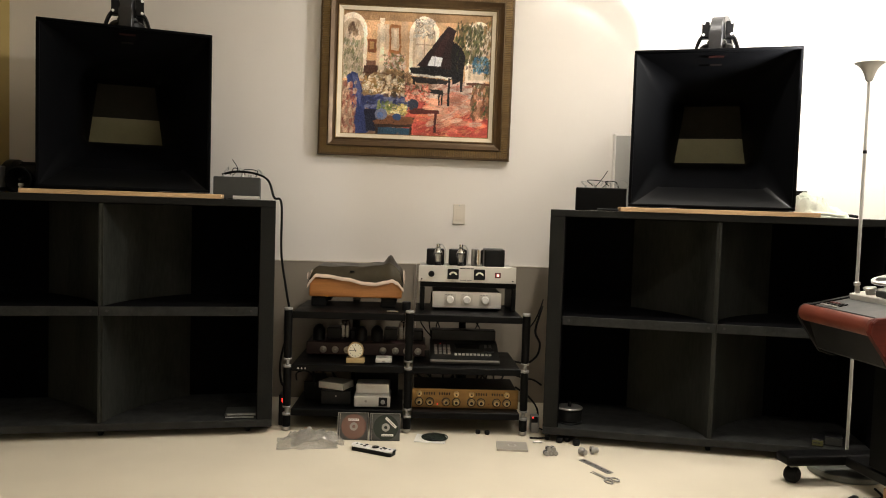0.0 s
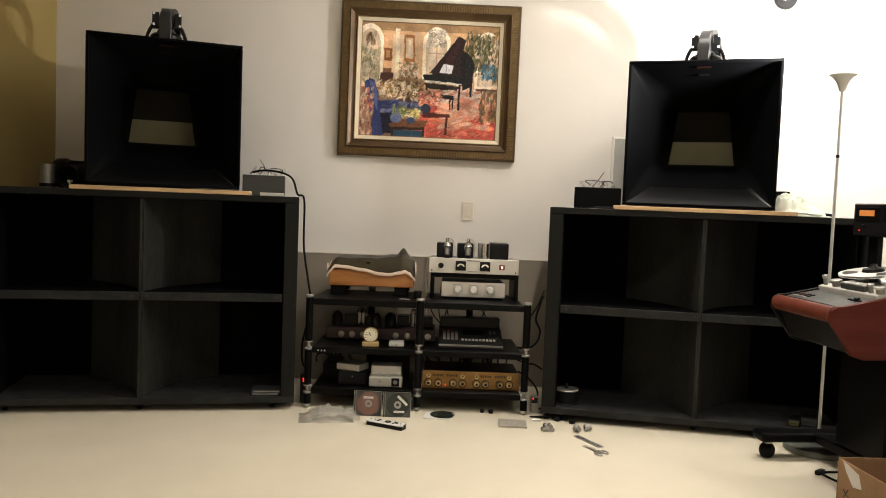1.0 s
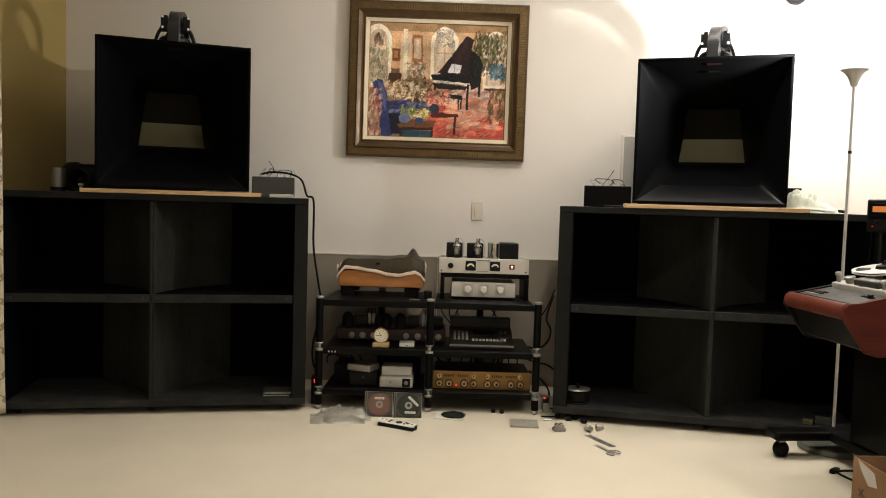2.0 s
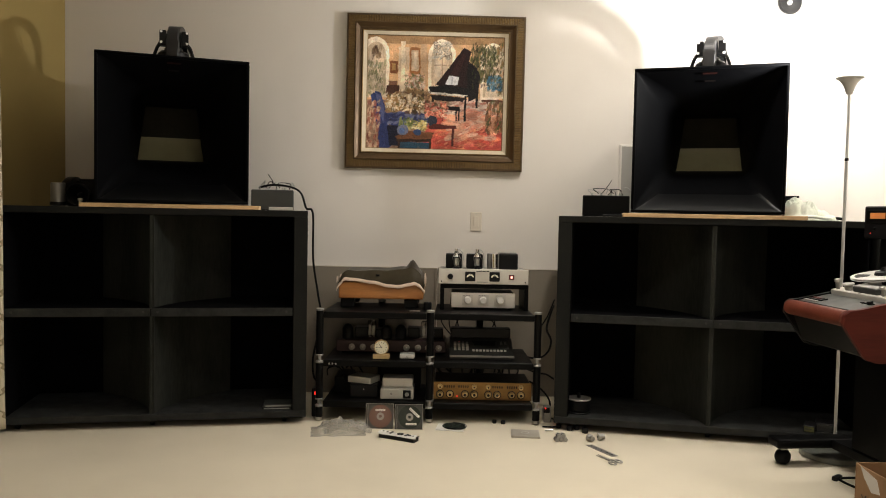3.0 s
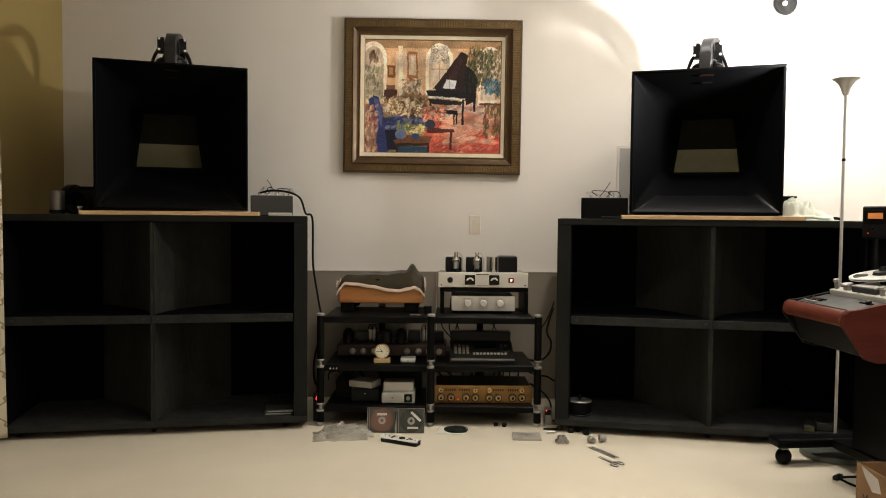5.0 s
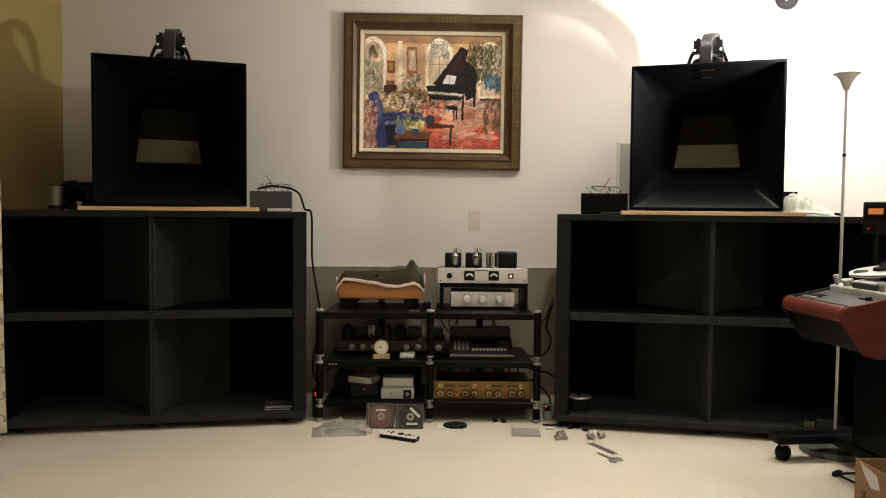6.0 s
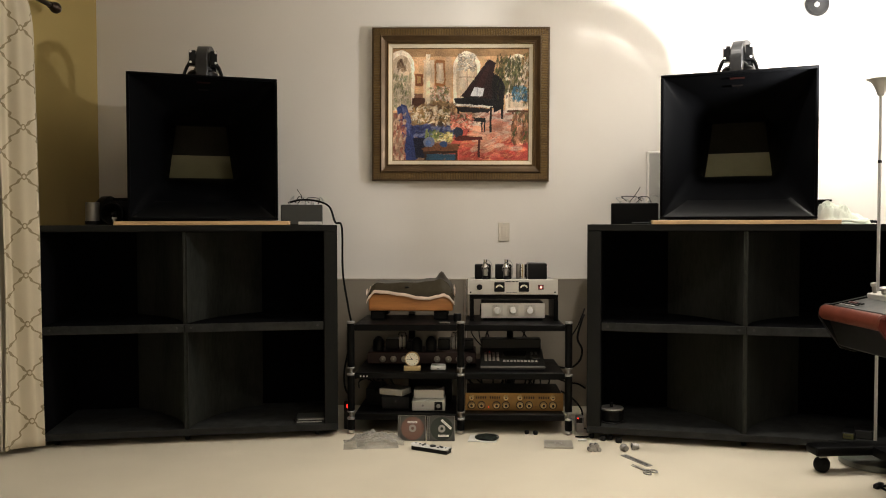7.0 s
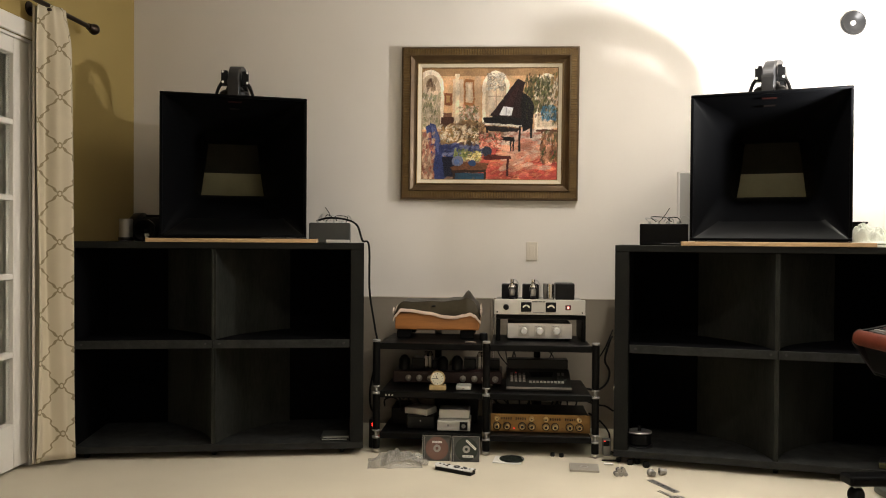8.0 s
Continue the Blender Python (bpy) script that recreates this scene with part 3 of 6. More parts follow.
def driver(x, y, turn):
    """The compression driver standing on the throat behind the mouth's upper edge."""
    d = thing("compression_driver", "grey cast horseshoe driver bolted to black plates", "horn driver", x, y, 1.131 + 0.716, turn, group="horn drivers")
    arch = bmesh.new()
    # long horseshoe magnet, open underneath, lying along the horn's axis
    outer = [(0.105 - 0.155 * math.cos(q), 0.098 + 0.104 * math.sin(q)) for q in [math.pi * k / 16 for k in range(17)]]
    inner = [(0.105 + 0.115 * math.cos(q), 0.078 + 0.074 * math.sin(q)) for q in [math.pi * k / 16 for k in range(17)]]
    out = [(-0.05, 0.0)] + outer + [(0.26, 0.0), (0.22, 0.0)] + inner + [(-0.01, 0.0)]
    slab(out, -0.030, 0.030, pose(0, 0, 0, 0, 0, -12) @ pose(0, 0, 0, 90, 0, 90), arch, 0.006)
    part("horseshoe", arch, DRIVER, d)
    for s in (-1, 1):
        pl = part("mounting_plate", box(0.036 if s > 0 else -0.070, 0.070 if s > 0 else -0.036, -0.03, 0.02, 0.080, 0.156, 0.003), BLACK, d)
        for z in (0.094, 0.148):
            part("bolt", rod(0.0065, 0.006, at(s * 0.062, -0.0302, z, FACING), 10), WHITEP, pl, smooth=True)
        part("strut", tube([(s * 0.055, -0.02, 0.10), (s * 0.080, -0.015, 0.07), (s * 0.102, -0.01, 0.0)], 0.008, segs=6), BLACK, d, smooth=True)
        part("strut", tube([(s * 0.06, 0.06, 0.12), (s * 0.088, 0.05, 0.06), (s * 0.100, 0.05, 0.0)], 0.009, segs=6), BLACK, d, smooth=True)
    part("voice_coil_housing", rod(0.078, 0.062, pose(0, 0.06, 0.001), 28, bev=0.012), BLACK, d, smooth=True)
    part("magnet_core", rod(0.045, 0.022, pose(0, 0.06, 0.0635), 24, bev=0.006), DRIVER, d, smooth=True)
    return d


LH = (-1.299, 3.857, 20.3)
RH = (1.383, 3.843, -19.5)
for hx, hy, ha in (LH, RH):
    upper_horn(hx, hy, ha)
    a = radians(ha)
    driver(hx - 0.08 * math.sin(a), hy + 0.08 * math.cos(a), ha)
for side, u0, u1 in ((-1, 0.245, 1.098), (1, 0.318, 1.185)):
    ox, oy = on_cab(side, 0, 0)
    ang = LC[2] if side < 0 else RC[2]
    pk = thing("plank", "raw pine plank lying under a square horn", "plank", ox, oy, CH + 0.0005, ang, group="pine planks")
    a, b = (-u1, -u0) if side < 0 else (u0, u1)
    part("board", box(a, b, -0.005, 0.50, 0, 0.020, 0.002), PLY, pk)
    # blocking that carries the horn
    part("packing_strip", box(a + 0.08, b - 0.08, 0.12, 0.46, 0.0205, 0.0245, 0.001), HORN, pk)

# ---- framed painting ----


def paint_canvas(nx, nz):
    """Colours of a loose oil painting: a grand piano, a blue armchair and flowers in a sunlit arched room."""
    rng = np.random.default_rng(5)
    gx, gz = np.meshgrid(np.linspace(0, 1, nx), np.linspace(0, 1, nz))

    def field(fx, fz, seed):
        r = np.random.default_rng(seed)
        g = r.random((fz + 2, fx + 2))
        px, pz = gx * fx, gz * fz
        i, j = px.astype(int), pz.astype(int)
        a, b = px - i, pz - j
        return g[j, i] * (1 - a) * (1 - b) + g[j, i + 1] * a * (1 - b) + g[j + 1, i] * (1 - a) * b + g[j + 1, i + 1] * a * b
    wx = gx + 0.007 * (field(26, 22, 1) - 0.5) + 0.004 * (field(70, 60, 2) - 0.5)
    wz = gz + 0.007 * (field(24, 24, 3) - 0.5) + 0.004 * (field(60, 70, 4) - 0.5)
    img = np.zeros((nz, nx, 3))

    def put(mask, colour, strength=1.0):
        m = np.clip(mask, 0, 1)[..., None] * strength
        img[:] = img * (1 - m) + np.array(colour) * m

    def rect(x0, x1, z0, z1):
        return ((wx > x0) & (wx < x1) & (wz > z0) & (wz < z1)).astype(float)

    def oval(x, z, rx, rz):
        return (((wx - x) / rx) ** 2 + ((wz - z) / rz) ** 2 < 1).astype(float)

    def poly(pts):
        inside = np.zeros_like(wx, bool)
        for (xa, za), (xb, zb) in zip(pts, pts[1:] + pts[:1]):
            cross = ((za > wz) != (zb > wz)) & (wx < (xb - xa) * (wz - za) / ((zb - za) or 1e-9) + xa)
            inside ^= cross
        return inside.astype(float)

    def stroke(x, z, ln, wd, ang, colour, strength):
        """One bristly brush stroke, laid only on the part of the canvas round it."""
        r = max(ln, wd) * 1.3
        i0, i1 = max(0, int((x - r) * nx)), min(nx, int((x + r) * nx) + 2)
        j0, j1 = max(0, int((z - r) * nz)), min(nz, int((z + r) * nz) + 2)
        if i1 - i0 < 1 or j1 - j0 < 1:
            return
        dx, dz = wx[j0:j1, i0:i1] - x, (wz[j0:j1, i0:i1] - z) * 0.82
        ca, sa = math.cos(ang), math.sin(ang)
        a, b = dx * ca + dz * sa, -dx * sa + dz * ca
        e = (a / ln) ** 2 + (b / wd) ** 2
        m = np.clip((1.15 - e) * 2.5, 0, 1) * (0.72 + 0.28 * np.sin(b / wd * 9 + x * 40))
        m = (m * strength)[..., None]
        img[j0:j1, i0:i1] = img[j0:j1, i0:i1] * (1 - m) + np.array(colour) * m

    def dabs(x0, x1, z0, z1, n, size, colours, flat=1.0, spread=0.45):
        for _ in range(int(n * 2.4)):
            c = np.array(colours[rng.integers(len(colours))]) * (1 - spread * 0.6 + spread * rng.random())
            ang = (0.2 if flat < 0.8 else 1.4 if flat > 1.3 else 3.1 * rng.random()) + 0.7 * (rng.random() - 0.5)
            ln = size * (0.5 + 0.8 * rng.random())
            stroke(x0 + (x1 - x0) * rng.random(), z0 + (z1 - z0) * rng.random(), ln, ln * (0.28 + 0.25 * rng.random()), ang, c, 0.9)
    ochre, cream, plum, black = (0.64, 0.42, 0.25), (0.84, 0.73, 0.61), (0.038, 0.015, 0.017), (0.012, 0.009, 0.013)
    red, green, brown = (0.52, 0.11, 0.08), (0.12, 0.14, 0.05), (0.13, 0.06, 0.035)

    def restroke(x0, x1, z0, z1, n, size, ang, jitter):
        """Strokes in the colours that already lie beneath them, so that forms stay but edges break up."""
        for _ in range(n):
            x, z = x0 + (x1 - x0) * rng.random(), z0 + (z1 - z0) * rng.random()
            i, j = min(nx - 1, max(0, int(x * nx))), min(nz - 1, max(0, int(z * nz)))
            c = img[j, i] * (1 - jitter + 2 * jitter * rng.random()) * (1 + 0.12 * (rng.random(3) - 0.5))
            ln = size * (0.6 + 0.8 * rng.random())
            stroke(x, z, ln, ln * (0.22 + 0.2 * rng.random()), ang + 1.1 * (rng.random() - 0.5), c, 0.8)
    put(np.ones_like(wx), ochre)
    put(np.clip((wx - 0.1) * 0.8, 0, 1) * (wz > 0.5), (0.60, 0.43, 0.27), 0.6)
    put((wz > 0.93) * 1.0, (0.30, 0.19, 0.10), 0.75)
    # arches: pale rims, hazy light inside
    for x, w, h, base in ((0.06, 0.10, 0.985, 0.45), (0.545, 0.10, 0.975, 0.50), (0.925, 0.095, 0.95, 0.46)):
        put(np.maximum(rect(x - w, x + w, base, h - 0.15), oval(x, h - 0.15, w, 0.15)), cream)
        put(np.maximum(rect(x - w * 0.76, x + w * 0.76, base, h - 0.16), oval(x, h - 0.16, w * 0.76, 0.115)), (0.60, 0.48, 0.36))
        put(np.maximum(rect(x - w * 0.58, x + w * 0.5, base, h - 0.2), oval(x, h - 0.2, w * 0.55, 0.09)), (0.70, 0.58, 0.46), 0.8)
    dabs(0.035, 0.10, 0.80, 0.90, 12, 0.022, [(0.14, 0.08, 0.05), (0.26, 0.17, 0.1), (0.4, 0.3, 0.2)], 1.5)
    put(rect(0.0, 0.11, 0.72, 0.74), (0.72, 0.64, 0.55))
    dabs(0.48, 0.61, 0.80, 0.95, 60, 0.014, [(0.30, 0.27, 0.22), (0.42, 0.4, 0.36), (0.62, 0.56, 0.48), (0.2, 0.16, 0.12)])
    put(rect(0.50, 0.535, 0.64, 0.78), (0.76, 0.66, 0.56), 0.8)
    put(rect(0.545, 0.552, 0.56, 0.82), (0.40, 0.28, 0.2), 0.7)
    put(rect(0.48, 0.61, 0.74, 0.75), (0.42, 0.30, 0.22), 0.6)
    dabs(0.85, 1.0, 0.78, 0.93, 30, 0.02, [(0.8, 0.72, 0.58), (0.7, 0.6, 0.44), (0.5, 0.42, 0.26)])
    # columns, mirror, small picture
    put(rect(0.225, 0.305, 0.40, 0.90), (0.66, 0.52, 0.39))
    put(rect(0.245, 0.275, 0.42, 0.95), (0.80, 0.68, 0.54))
    put(rect(0.39, 0.435, 0.42, 0.93), (0.60, 0.42, 0.28))
    put(rect(0.31, 0.385, 0.66, 0.90), (0.40, 0.19, 0.08))
    put(rect(0.322, 0.373, 0.69, 0.875), (0.66, 0.52, 0.38))
    put(rect(0.338, 0.36, 0.71, 0.85), (0.76, 0.64, 0.52))
    put(rect(0.165, 0.22, 0.665, 0.775), (0.26, 0.11, 0.05))
    put(rect(0.178, 0.207, 0.69, 0.75), (0.45, 0.28, 0.13))
    # ferns
    dabs(0.0, 0.13, 0.46, 0.76, 70, 0.02, [(0.20, 0.21, 0.11), (0.30, 0.29, 0.17), (0.46, 0.38, 0.26), (0.62, 0.52, 0.4)], 1.5)
    dabs(0.76, 0.94, 0.60, 0.92, 150, 0.018, [green, (0.05, 0.055, 0.025), (0.14, 0.14, 0.065), (0.09, 0.085, 0.04), (0.24, 0.2, 0.1)], 1.6)
    dabs(0.95, 1.0, 0.5, 0.95, 30, 0.018, [green, (0.26, 0.18, 0.08), (0.4, 0.25, 0.12)], 1.6)
    # floor, light patch and rug
    put(rect(-1, 2, -1, 0.43), (0.34, 0.22, 0.16))
    put(poly([(0.55, 0.30), (0.66, 0.45), (0.97, 0.46), (0.98, 0.30), (0.80, 0.22)]), (0.58, 0.44, 0.38))
    put(poly([(0.80, 0.36), (0.84, 0.47), (0.96, 0.47), (0.93, 0.38)]), (0.80, 0.70, 0.60))
    put(poly([(0.44, 0.24), (0.60, 0.31), (0.98, 0.22), (1.1, -0.1), (0.4, -0.1)]), (0.52, 0.13, 0.10))
    dabs(0.46, 1.0, 0.0, 0.25, 120, 0.034, [red, (0.58, 0.15, 0.11), (0.44, 0.09, 0.08), (0.62, 0.25, 0.15)], 0.5)
    dabs(0.58, 0.9, 0.01, 0.2, 26, 0.02, [(0.66, 0.32, 0.2), (0.62, 0.2, 0.16), (0.34, 0.07, 0.06)], 0.5)
    dabs(0.62, 0.94, 0.22, 0.42, 80, 0.03, [(0.56, 0.42, 0.36), (0.66, 0.54, 0.46), (0.40, 0.2, 0.16), (0.56, 0.24, 0.18)], 0.4)
    dabs(0.60, 0.95, 0.10, 0.34, 26, 0.045, [(0.72, 0.42, 0.30), (0.70, 0.52, 0.42), (0.62, 0.28, 0.2)], 0.4)
    # dresser and console table
    put(rect(0.14, 0.235, 0.46, 0.56), (0.10, 0.045, 0.03))
    put(rect(0.155, 0.22, 0.56, 0.60), (0.22, 0.12, 0.08))
    put(rect(0.285, 0.42, 0.535, 0.56), (0.36, 0.32, 0.24))
    for x in (0.295, 0.345, 0.40):
        put(rect(x, x + 0.014, 0.40, 0.54), (0.07, 0.06, 0.03))
    dabs(0.28, 0.42, 0.54, 0.66, 55, 0.015, [(0.72, 0.58, 0.5), green, (0.56, 0.3, 0.24), (0.2, 0.2, 0.1), (0.8, 0.7, 0.6)])
    dabs(0.28, 0.42, 0.40, 0.53, 30, 0.014, [(0.14, 0.12, 0.06), (0.4, 0.3, 0.2), (0.25, 0.2, 0.12)])
    # grand piano
    put(poly([(0.505, 0.575), (0.707, 0.905), (0.76, 0.87), (0.744, 0.79), (0.827, 0.68), (0.815, 0.60), (0.737, 0.54), (0.56, 0.55)]), plum)
    put(poly([(0.744, 0.79), (0.80, 0.735), (0.83, 0.66), (0.81, 0.58), (0.745, 0.56), (0.73, 0.66)]), black)
    put(poly([(0.735, 0.57), (0.825, 0.63), (0.815, 0.47), (0.745, 0.43)]), black)
    put(poly([(0.60, 0.64), (0.70, 0.86), (0.72, 0.84), (0.66, 0.62)]), (0.075, 0.026, 0.026), 0.6)
    put(poly([(0.448, 0.555), (0.47, 0.49), (0.745, 0.465), (0.765, 0.545), (0.60, 0.57)]), black)
    put(poly([(0.45, 0.512), (0.465, 0.492), (0.73, 0.468), (0.735, 0.486)]), (0.72, 0.68, 0.62))
    put(poly([(0.455, 0.488), (0.725, 0.462), (0.70, 0.425), (0.50, 0.435)]), (0.03, 0.02, 0.022))
    put(poly([(0.575, 0.575), (0.665, 0.575), (0.675, 0.645), (0.60, 0.655)]), (0.70, 0.70, 0.72))
    put(rect(0.62, 0.625, 0.58, 0.65), (0.4, 0.4, 0.45))
    for x, z0 in ((0.475, 0.33), (0.715, 0.25), (0.80, 0.37)):
        put(rect(x, x + 0.016, z0, 0.48), black)
    put(poly([(0.50, 0.395), (0.685, 0.38), (0.675, 0.345), (0.52, 0.36)]), black)
    for x in (0.555, 0.655, 0.675):
        put(rect(x, x + 0.010, 0.255, 0.36), black)
    # blue flowers on a stand
    dabs(0.88, 0.99, 0.53, 0.66, 50, 0.016, [(0.05, 0.16, 0.27), (0.10, 0.25, 0.36), (0.04, 0.07, 0.06), (0.3, 0.40, 0.44)])
    put(rect(0.84, 1.0, 0.43, 0.45), brown)
    for x in (0.88, 0.96):
        put(rect(x, x + 0.012, 0.25, 0.44), brown)
    dabs(0.88, 1.0, 0.16, 0.42, 60, 0.022, [(0.3, 0.13, 0.06), (0.62, 0.34, 0.22), green, (0.18, 0.1, 0.06)], 1.4)
    # armchair
    put(poly([(0.025, 0.47), (0.06, 0.505), (0.10, 0.49), (0.135, 0.36), (0.155, 0.23), (0.19, 0.02), (0.10, -0.05), (0.085, 0.15), (0.05, 0.33)]), (0.055, 0.075, 0.20))
    put(poly([(0.06, 0.49), (0.10, 0.47), (0.145, 0.26), (0.12, 0.22), (0.09, 0.36)]), (0.13, 0.15, 0.30))
    put(poly([(0.13, 0.31), (0.42, 0.335), (0.465, 0.27), (0.445, 0.20), (0.20, 0.19), (0.13, 0.24)]), (0.055, 0.07, 0.18))
    dabs(0.16, 0.45, 0.22, 0.32, 40, 0.02, [(0.13, 0.15, 0.30), (0.045, 0.055, 0.14), (0.24, 0.25, 0.36)], 0.5)
    put(poly([(0.15, 0.20), (0.28, 0.20), (0.26, 0.02), (0.17, 0.02)]), (0.02, 0.022, 0.05))
    # lilies and coral flowers
    dabs(0.13, 0.46, 0.32, 0.50, 40, 0.034, [(0.16, 0.09, 0.05), (0.30, 0.19, 0.10), (0.10, 0.07, 0.04)])
    put(oval(0.20, 0.39, 0.07, 0.07), (0.46, 0.30, 0.14), 0.8)
    dabs(0.14, 0.42, 0.33, 0.48, 48, 0.020, [(0.84, 0.74, 0.6), (0.8, 0.66, 0.5), (0.40, 0.26, 0.12), (0.16, 0.14, 0.06), (0.66, 0.5, 0.32)])
    dabs(0.43, 0.59, 0.28, 0.42, 95, 0.016, [(0.66, 0.20, 0.14), (0.72, 0.36, 0.26), (0.40, 0.08, 0.07), (0.10, 0.10, 0.05), (0.74, 0.5, 0.4)])
    put(oval(0.485, 0.25, 0.035, 0.05), (0.05, 0.06, 0.09))
    # red table, low table, vases
    put(poly([(0.45, 0.195), (0.50, 0.225), (0.66, 0.21), (0.665, 0.188), (0.47, 0.175)]), (0.13, 0.035, 0.03))
    put(rect(0.63, 0.646, 0.03, 0.195), (0.12, 0.03, 0.03))
    put(poly([(0.21, 0.105), (0.30, 0.155), (0.50, 0.145), (0.485, 0.09), (0.24, 0.07)]), (0.20, 0.095, 0.05))
    put(poly([(0.22, 0.08), (0.485, 0.09), (0.48, 0.065), (0.23, 0.055)]), (0.06, 0.03, 0.02))
    put(rect(0.25, 0.465, 0.0, 0.058), (0.04, 0.10, 0.16))
    for x in (0.235, 0.465):
        put(rect(x, x + 0.016, 0.0, 0.08), (0.06, 0.03, 0.02))
    dabs(0.30, 0.44, 0.17, 0.25, 60, 0.014, [(0.78, 0.68, 0.32), (0.82, 0.76, 0.52), (0.2, 0.2, 0.08), (0.62, 0.5, 0.2)])
    dabs(0.24, 0.34, 0.20, 0.27, 24, 0.015, [(0.14, 0.18, 0.06), (0.3, 0.33, 0.14)], 1.5)
    put(oval(0.268, 0.165, 0.042, 0.045), (0.20, 0.22, 0.32))
    put(oval(0.262, 0.16, 0.02, 0.025), (0.12, 0.2, 0.42), 0.8)
    put(oval(0.375, 0.145, 0.03, 0.028), (0.05, 0.10, 0.22))
    dabs(0.0, 0.09, 0.0, 0.42, 50, 0.02, [(0.46, 0.2, 0.14), (0.6, 0.42, 0.3), (0.24, 0.08, 0.06), (0.66, 0.5, 0.36)], 1.4)
    # break every edge up with strokes in the colours beneath
    restroke(0, 1, 0.45, 1, 1700, 0.0075, 1.45, 0.16)
    restroke(0, 1, 0, 0.45, 1700, 0.0075, 0.2, 0.2)
    restroke(0, 1, 0, 1, 2600, 0.0045, 0.8, 0.18)
    dabs(0, 1, 0.1, 0.58, 60, 0.006, [(0.05, 0.03, 0.02), (0.09, 0.05, 0.03)])
    dabs(0.76, 0.98, 0.55, 0.95, 40, 0.012, [(0.05, 0.06, 0.02), (0.08, 0.06, 0.03)], 1.6)
    dabs(0.14, 0.42, 0.34, 0.47, 30, 0.007, [(0.95, 0.88, 0.76), (0.9, 0.74, 0.6)])
    # brush texture
    tone = (0.92 + 0.16 * field(150, 60, 21)) * (0.72 + 0.56 * field(11, 9, 23)) * (0.85 + 0.3 * field(34, 28, 24))
    tone *= 0.95 + 0.1 * field(60, 150, 22)
    return np.clip(1.2 * (img * tone[..., None]) ** 1.26, 0, 1), field(120, 100, 31)


def painting():
    pw, ph, x, z = 1.066, 0.921, -0.002, 1.3665
    p = thing("framed_painting", "oil painting of a piano room in fluted gilt frame", "painting", x, WY - 0.002, z)
    p.matrix_world = pose(x, WY - 0.002, z, 0, 0.35, 0)
    W, D = pw / 2, 0.052

    def moulding(name, inner, outer, ys, material):
        """A mitred rectangular moulding between two insets with a profile of (share, depth)."""
        bm = bmesh.new()
        rings = []
        for share, dep in ys:
            q = outer + (inner - outer) * share
            rings.append([bm.verts.new((sx * (W - q), -dep, q if low else ph - q)) for sx, low in ((-1, 1), (1, 1), (1, 0), (-1, 0))])
        for a, b in zip(rings, rings[1:]):
            for k in range(4):
                bm.faces.new((a[k], a[(k + 1) % 4], b[(k + 1) % 4], b[k]))
        return part(name, bm, material, p)
    moulding("outer_edge", 0.012, 0.0, [(0, 0.0), (0, 0.030), (0.4, 0.038), (1, 0.040), (1, 0.02)], BROWNF)
    moulding("fluted_bed", 0.052, 0.012, [(0, 0.02), (0, 0.036), (1, 0.030), (1, 0.01)], BROWNF)
    fl = bmesh.new()
    step = 0.0098
    nx = int((pw - 0.03) / step)
    for k in range(nx):
        cx = -W + 0.02 + k * step
        for zz in (0.014, ph - 0.05):
            edge = min(cx + W, W - cx)
            inset = 0.05 if edge > 0.05 else max(0.016, edge)
            z0, z1 = (0.014, inset) if zz < 0.1 else (ph - inset, ph - 0.014)
            box(cx - 0.0032, cx + 0.0032, -0.039, -0.032, z0, z1, bm=fl)
    nz = int((ph - 0.03) / step)
    for k in range(nz):
        cz = 0.02 + k * step
        edge = min(cz, ph - cz)
        inset = 0.05 if edge > 0.05 else max(0.016, edge)
        box(-W + 0.014, -W + inset, -0.039, -0.032, cz - 0.0032, cz + 0.0032, bm=fl)
        box(W - inset, W - 0.014, -0.039, -0.032, cz - 0.0032, cz + 0.0032, bm=fl)
    part("fluting", fl, GILT, p, "gilt fluted ribs")
    moulding("scoop", 0.094, 0.052, [(0, 0.02), (0, 0.044), (0.12, 0.047), (0.3, 0.040), (0.6, 0.030), (0.9, 0.027), (1, 0.029), (1, 0.01)], BROWNF)
    moulding("inner_bead", 0.101, 0.094, [(0, 0.01), (0, 0.030), (0.5, 0.033), (1, 0.030), (1, 0.01)], GILT)
    moulding("liner", 0.122, 0.101, [(0, 0.008), (0, 0.027), (1, 0.020), (1, 0.006)], LINER)
    moulding("sight_edge", 0.126, 0.122, [(0, 0.006), (0, 0.021), (1, 0.019), (1, 0.006)], GILT)
    nx, nz = 420, 344
    img, relief = paint_canvas(nx, nz)
    x0, x1, z0, z1 = -W + 0.125, W - 0.125, 0.125, ph - 0.125
    gx, gz = np.meshgrid(np.linspace(x0, x1, nx), np.linspace(z0, z1, nz))
    verts = np.stack([gx, -0.014 - 0.0016 * relief, gz], -1).reshape(-1, 3)
    idx = np.arange(nx * nz).reshape(nz, nx)
    faces = np.stack([idx[:-1, :-1], idx[:-1, 1:], idx[1:, 1:], idx[1:, :-1]], -1).reshape(-1, 4)
    me = bpy.data.meshes.new("canvas")
    me.from_pydata(verts.tolist(), [], faces.tolist())
    col = me.color_attributes.new("paint", "FLOAT_COLOR", "POINT")
    rgba = np.ones((nx * nz, 4), np.float32)
    rgba[:, :3] = img.reshape(-1, 3)
    col.data.foreach_set("color", rgba.ravel())
    m = bpy.data.materials.new("oil_paint")
    m.use_nodes = True
    t = m.node_tree
    at_ = t.nodes.new("ShaderNodeAttribute")
    at_.attribute_name = "paint"
    b = t.nodes["Principled BSDF"]
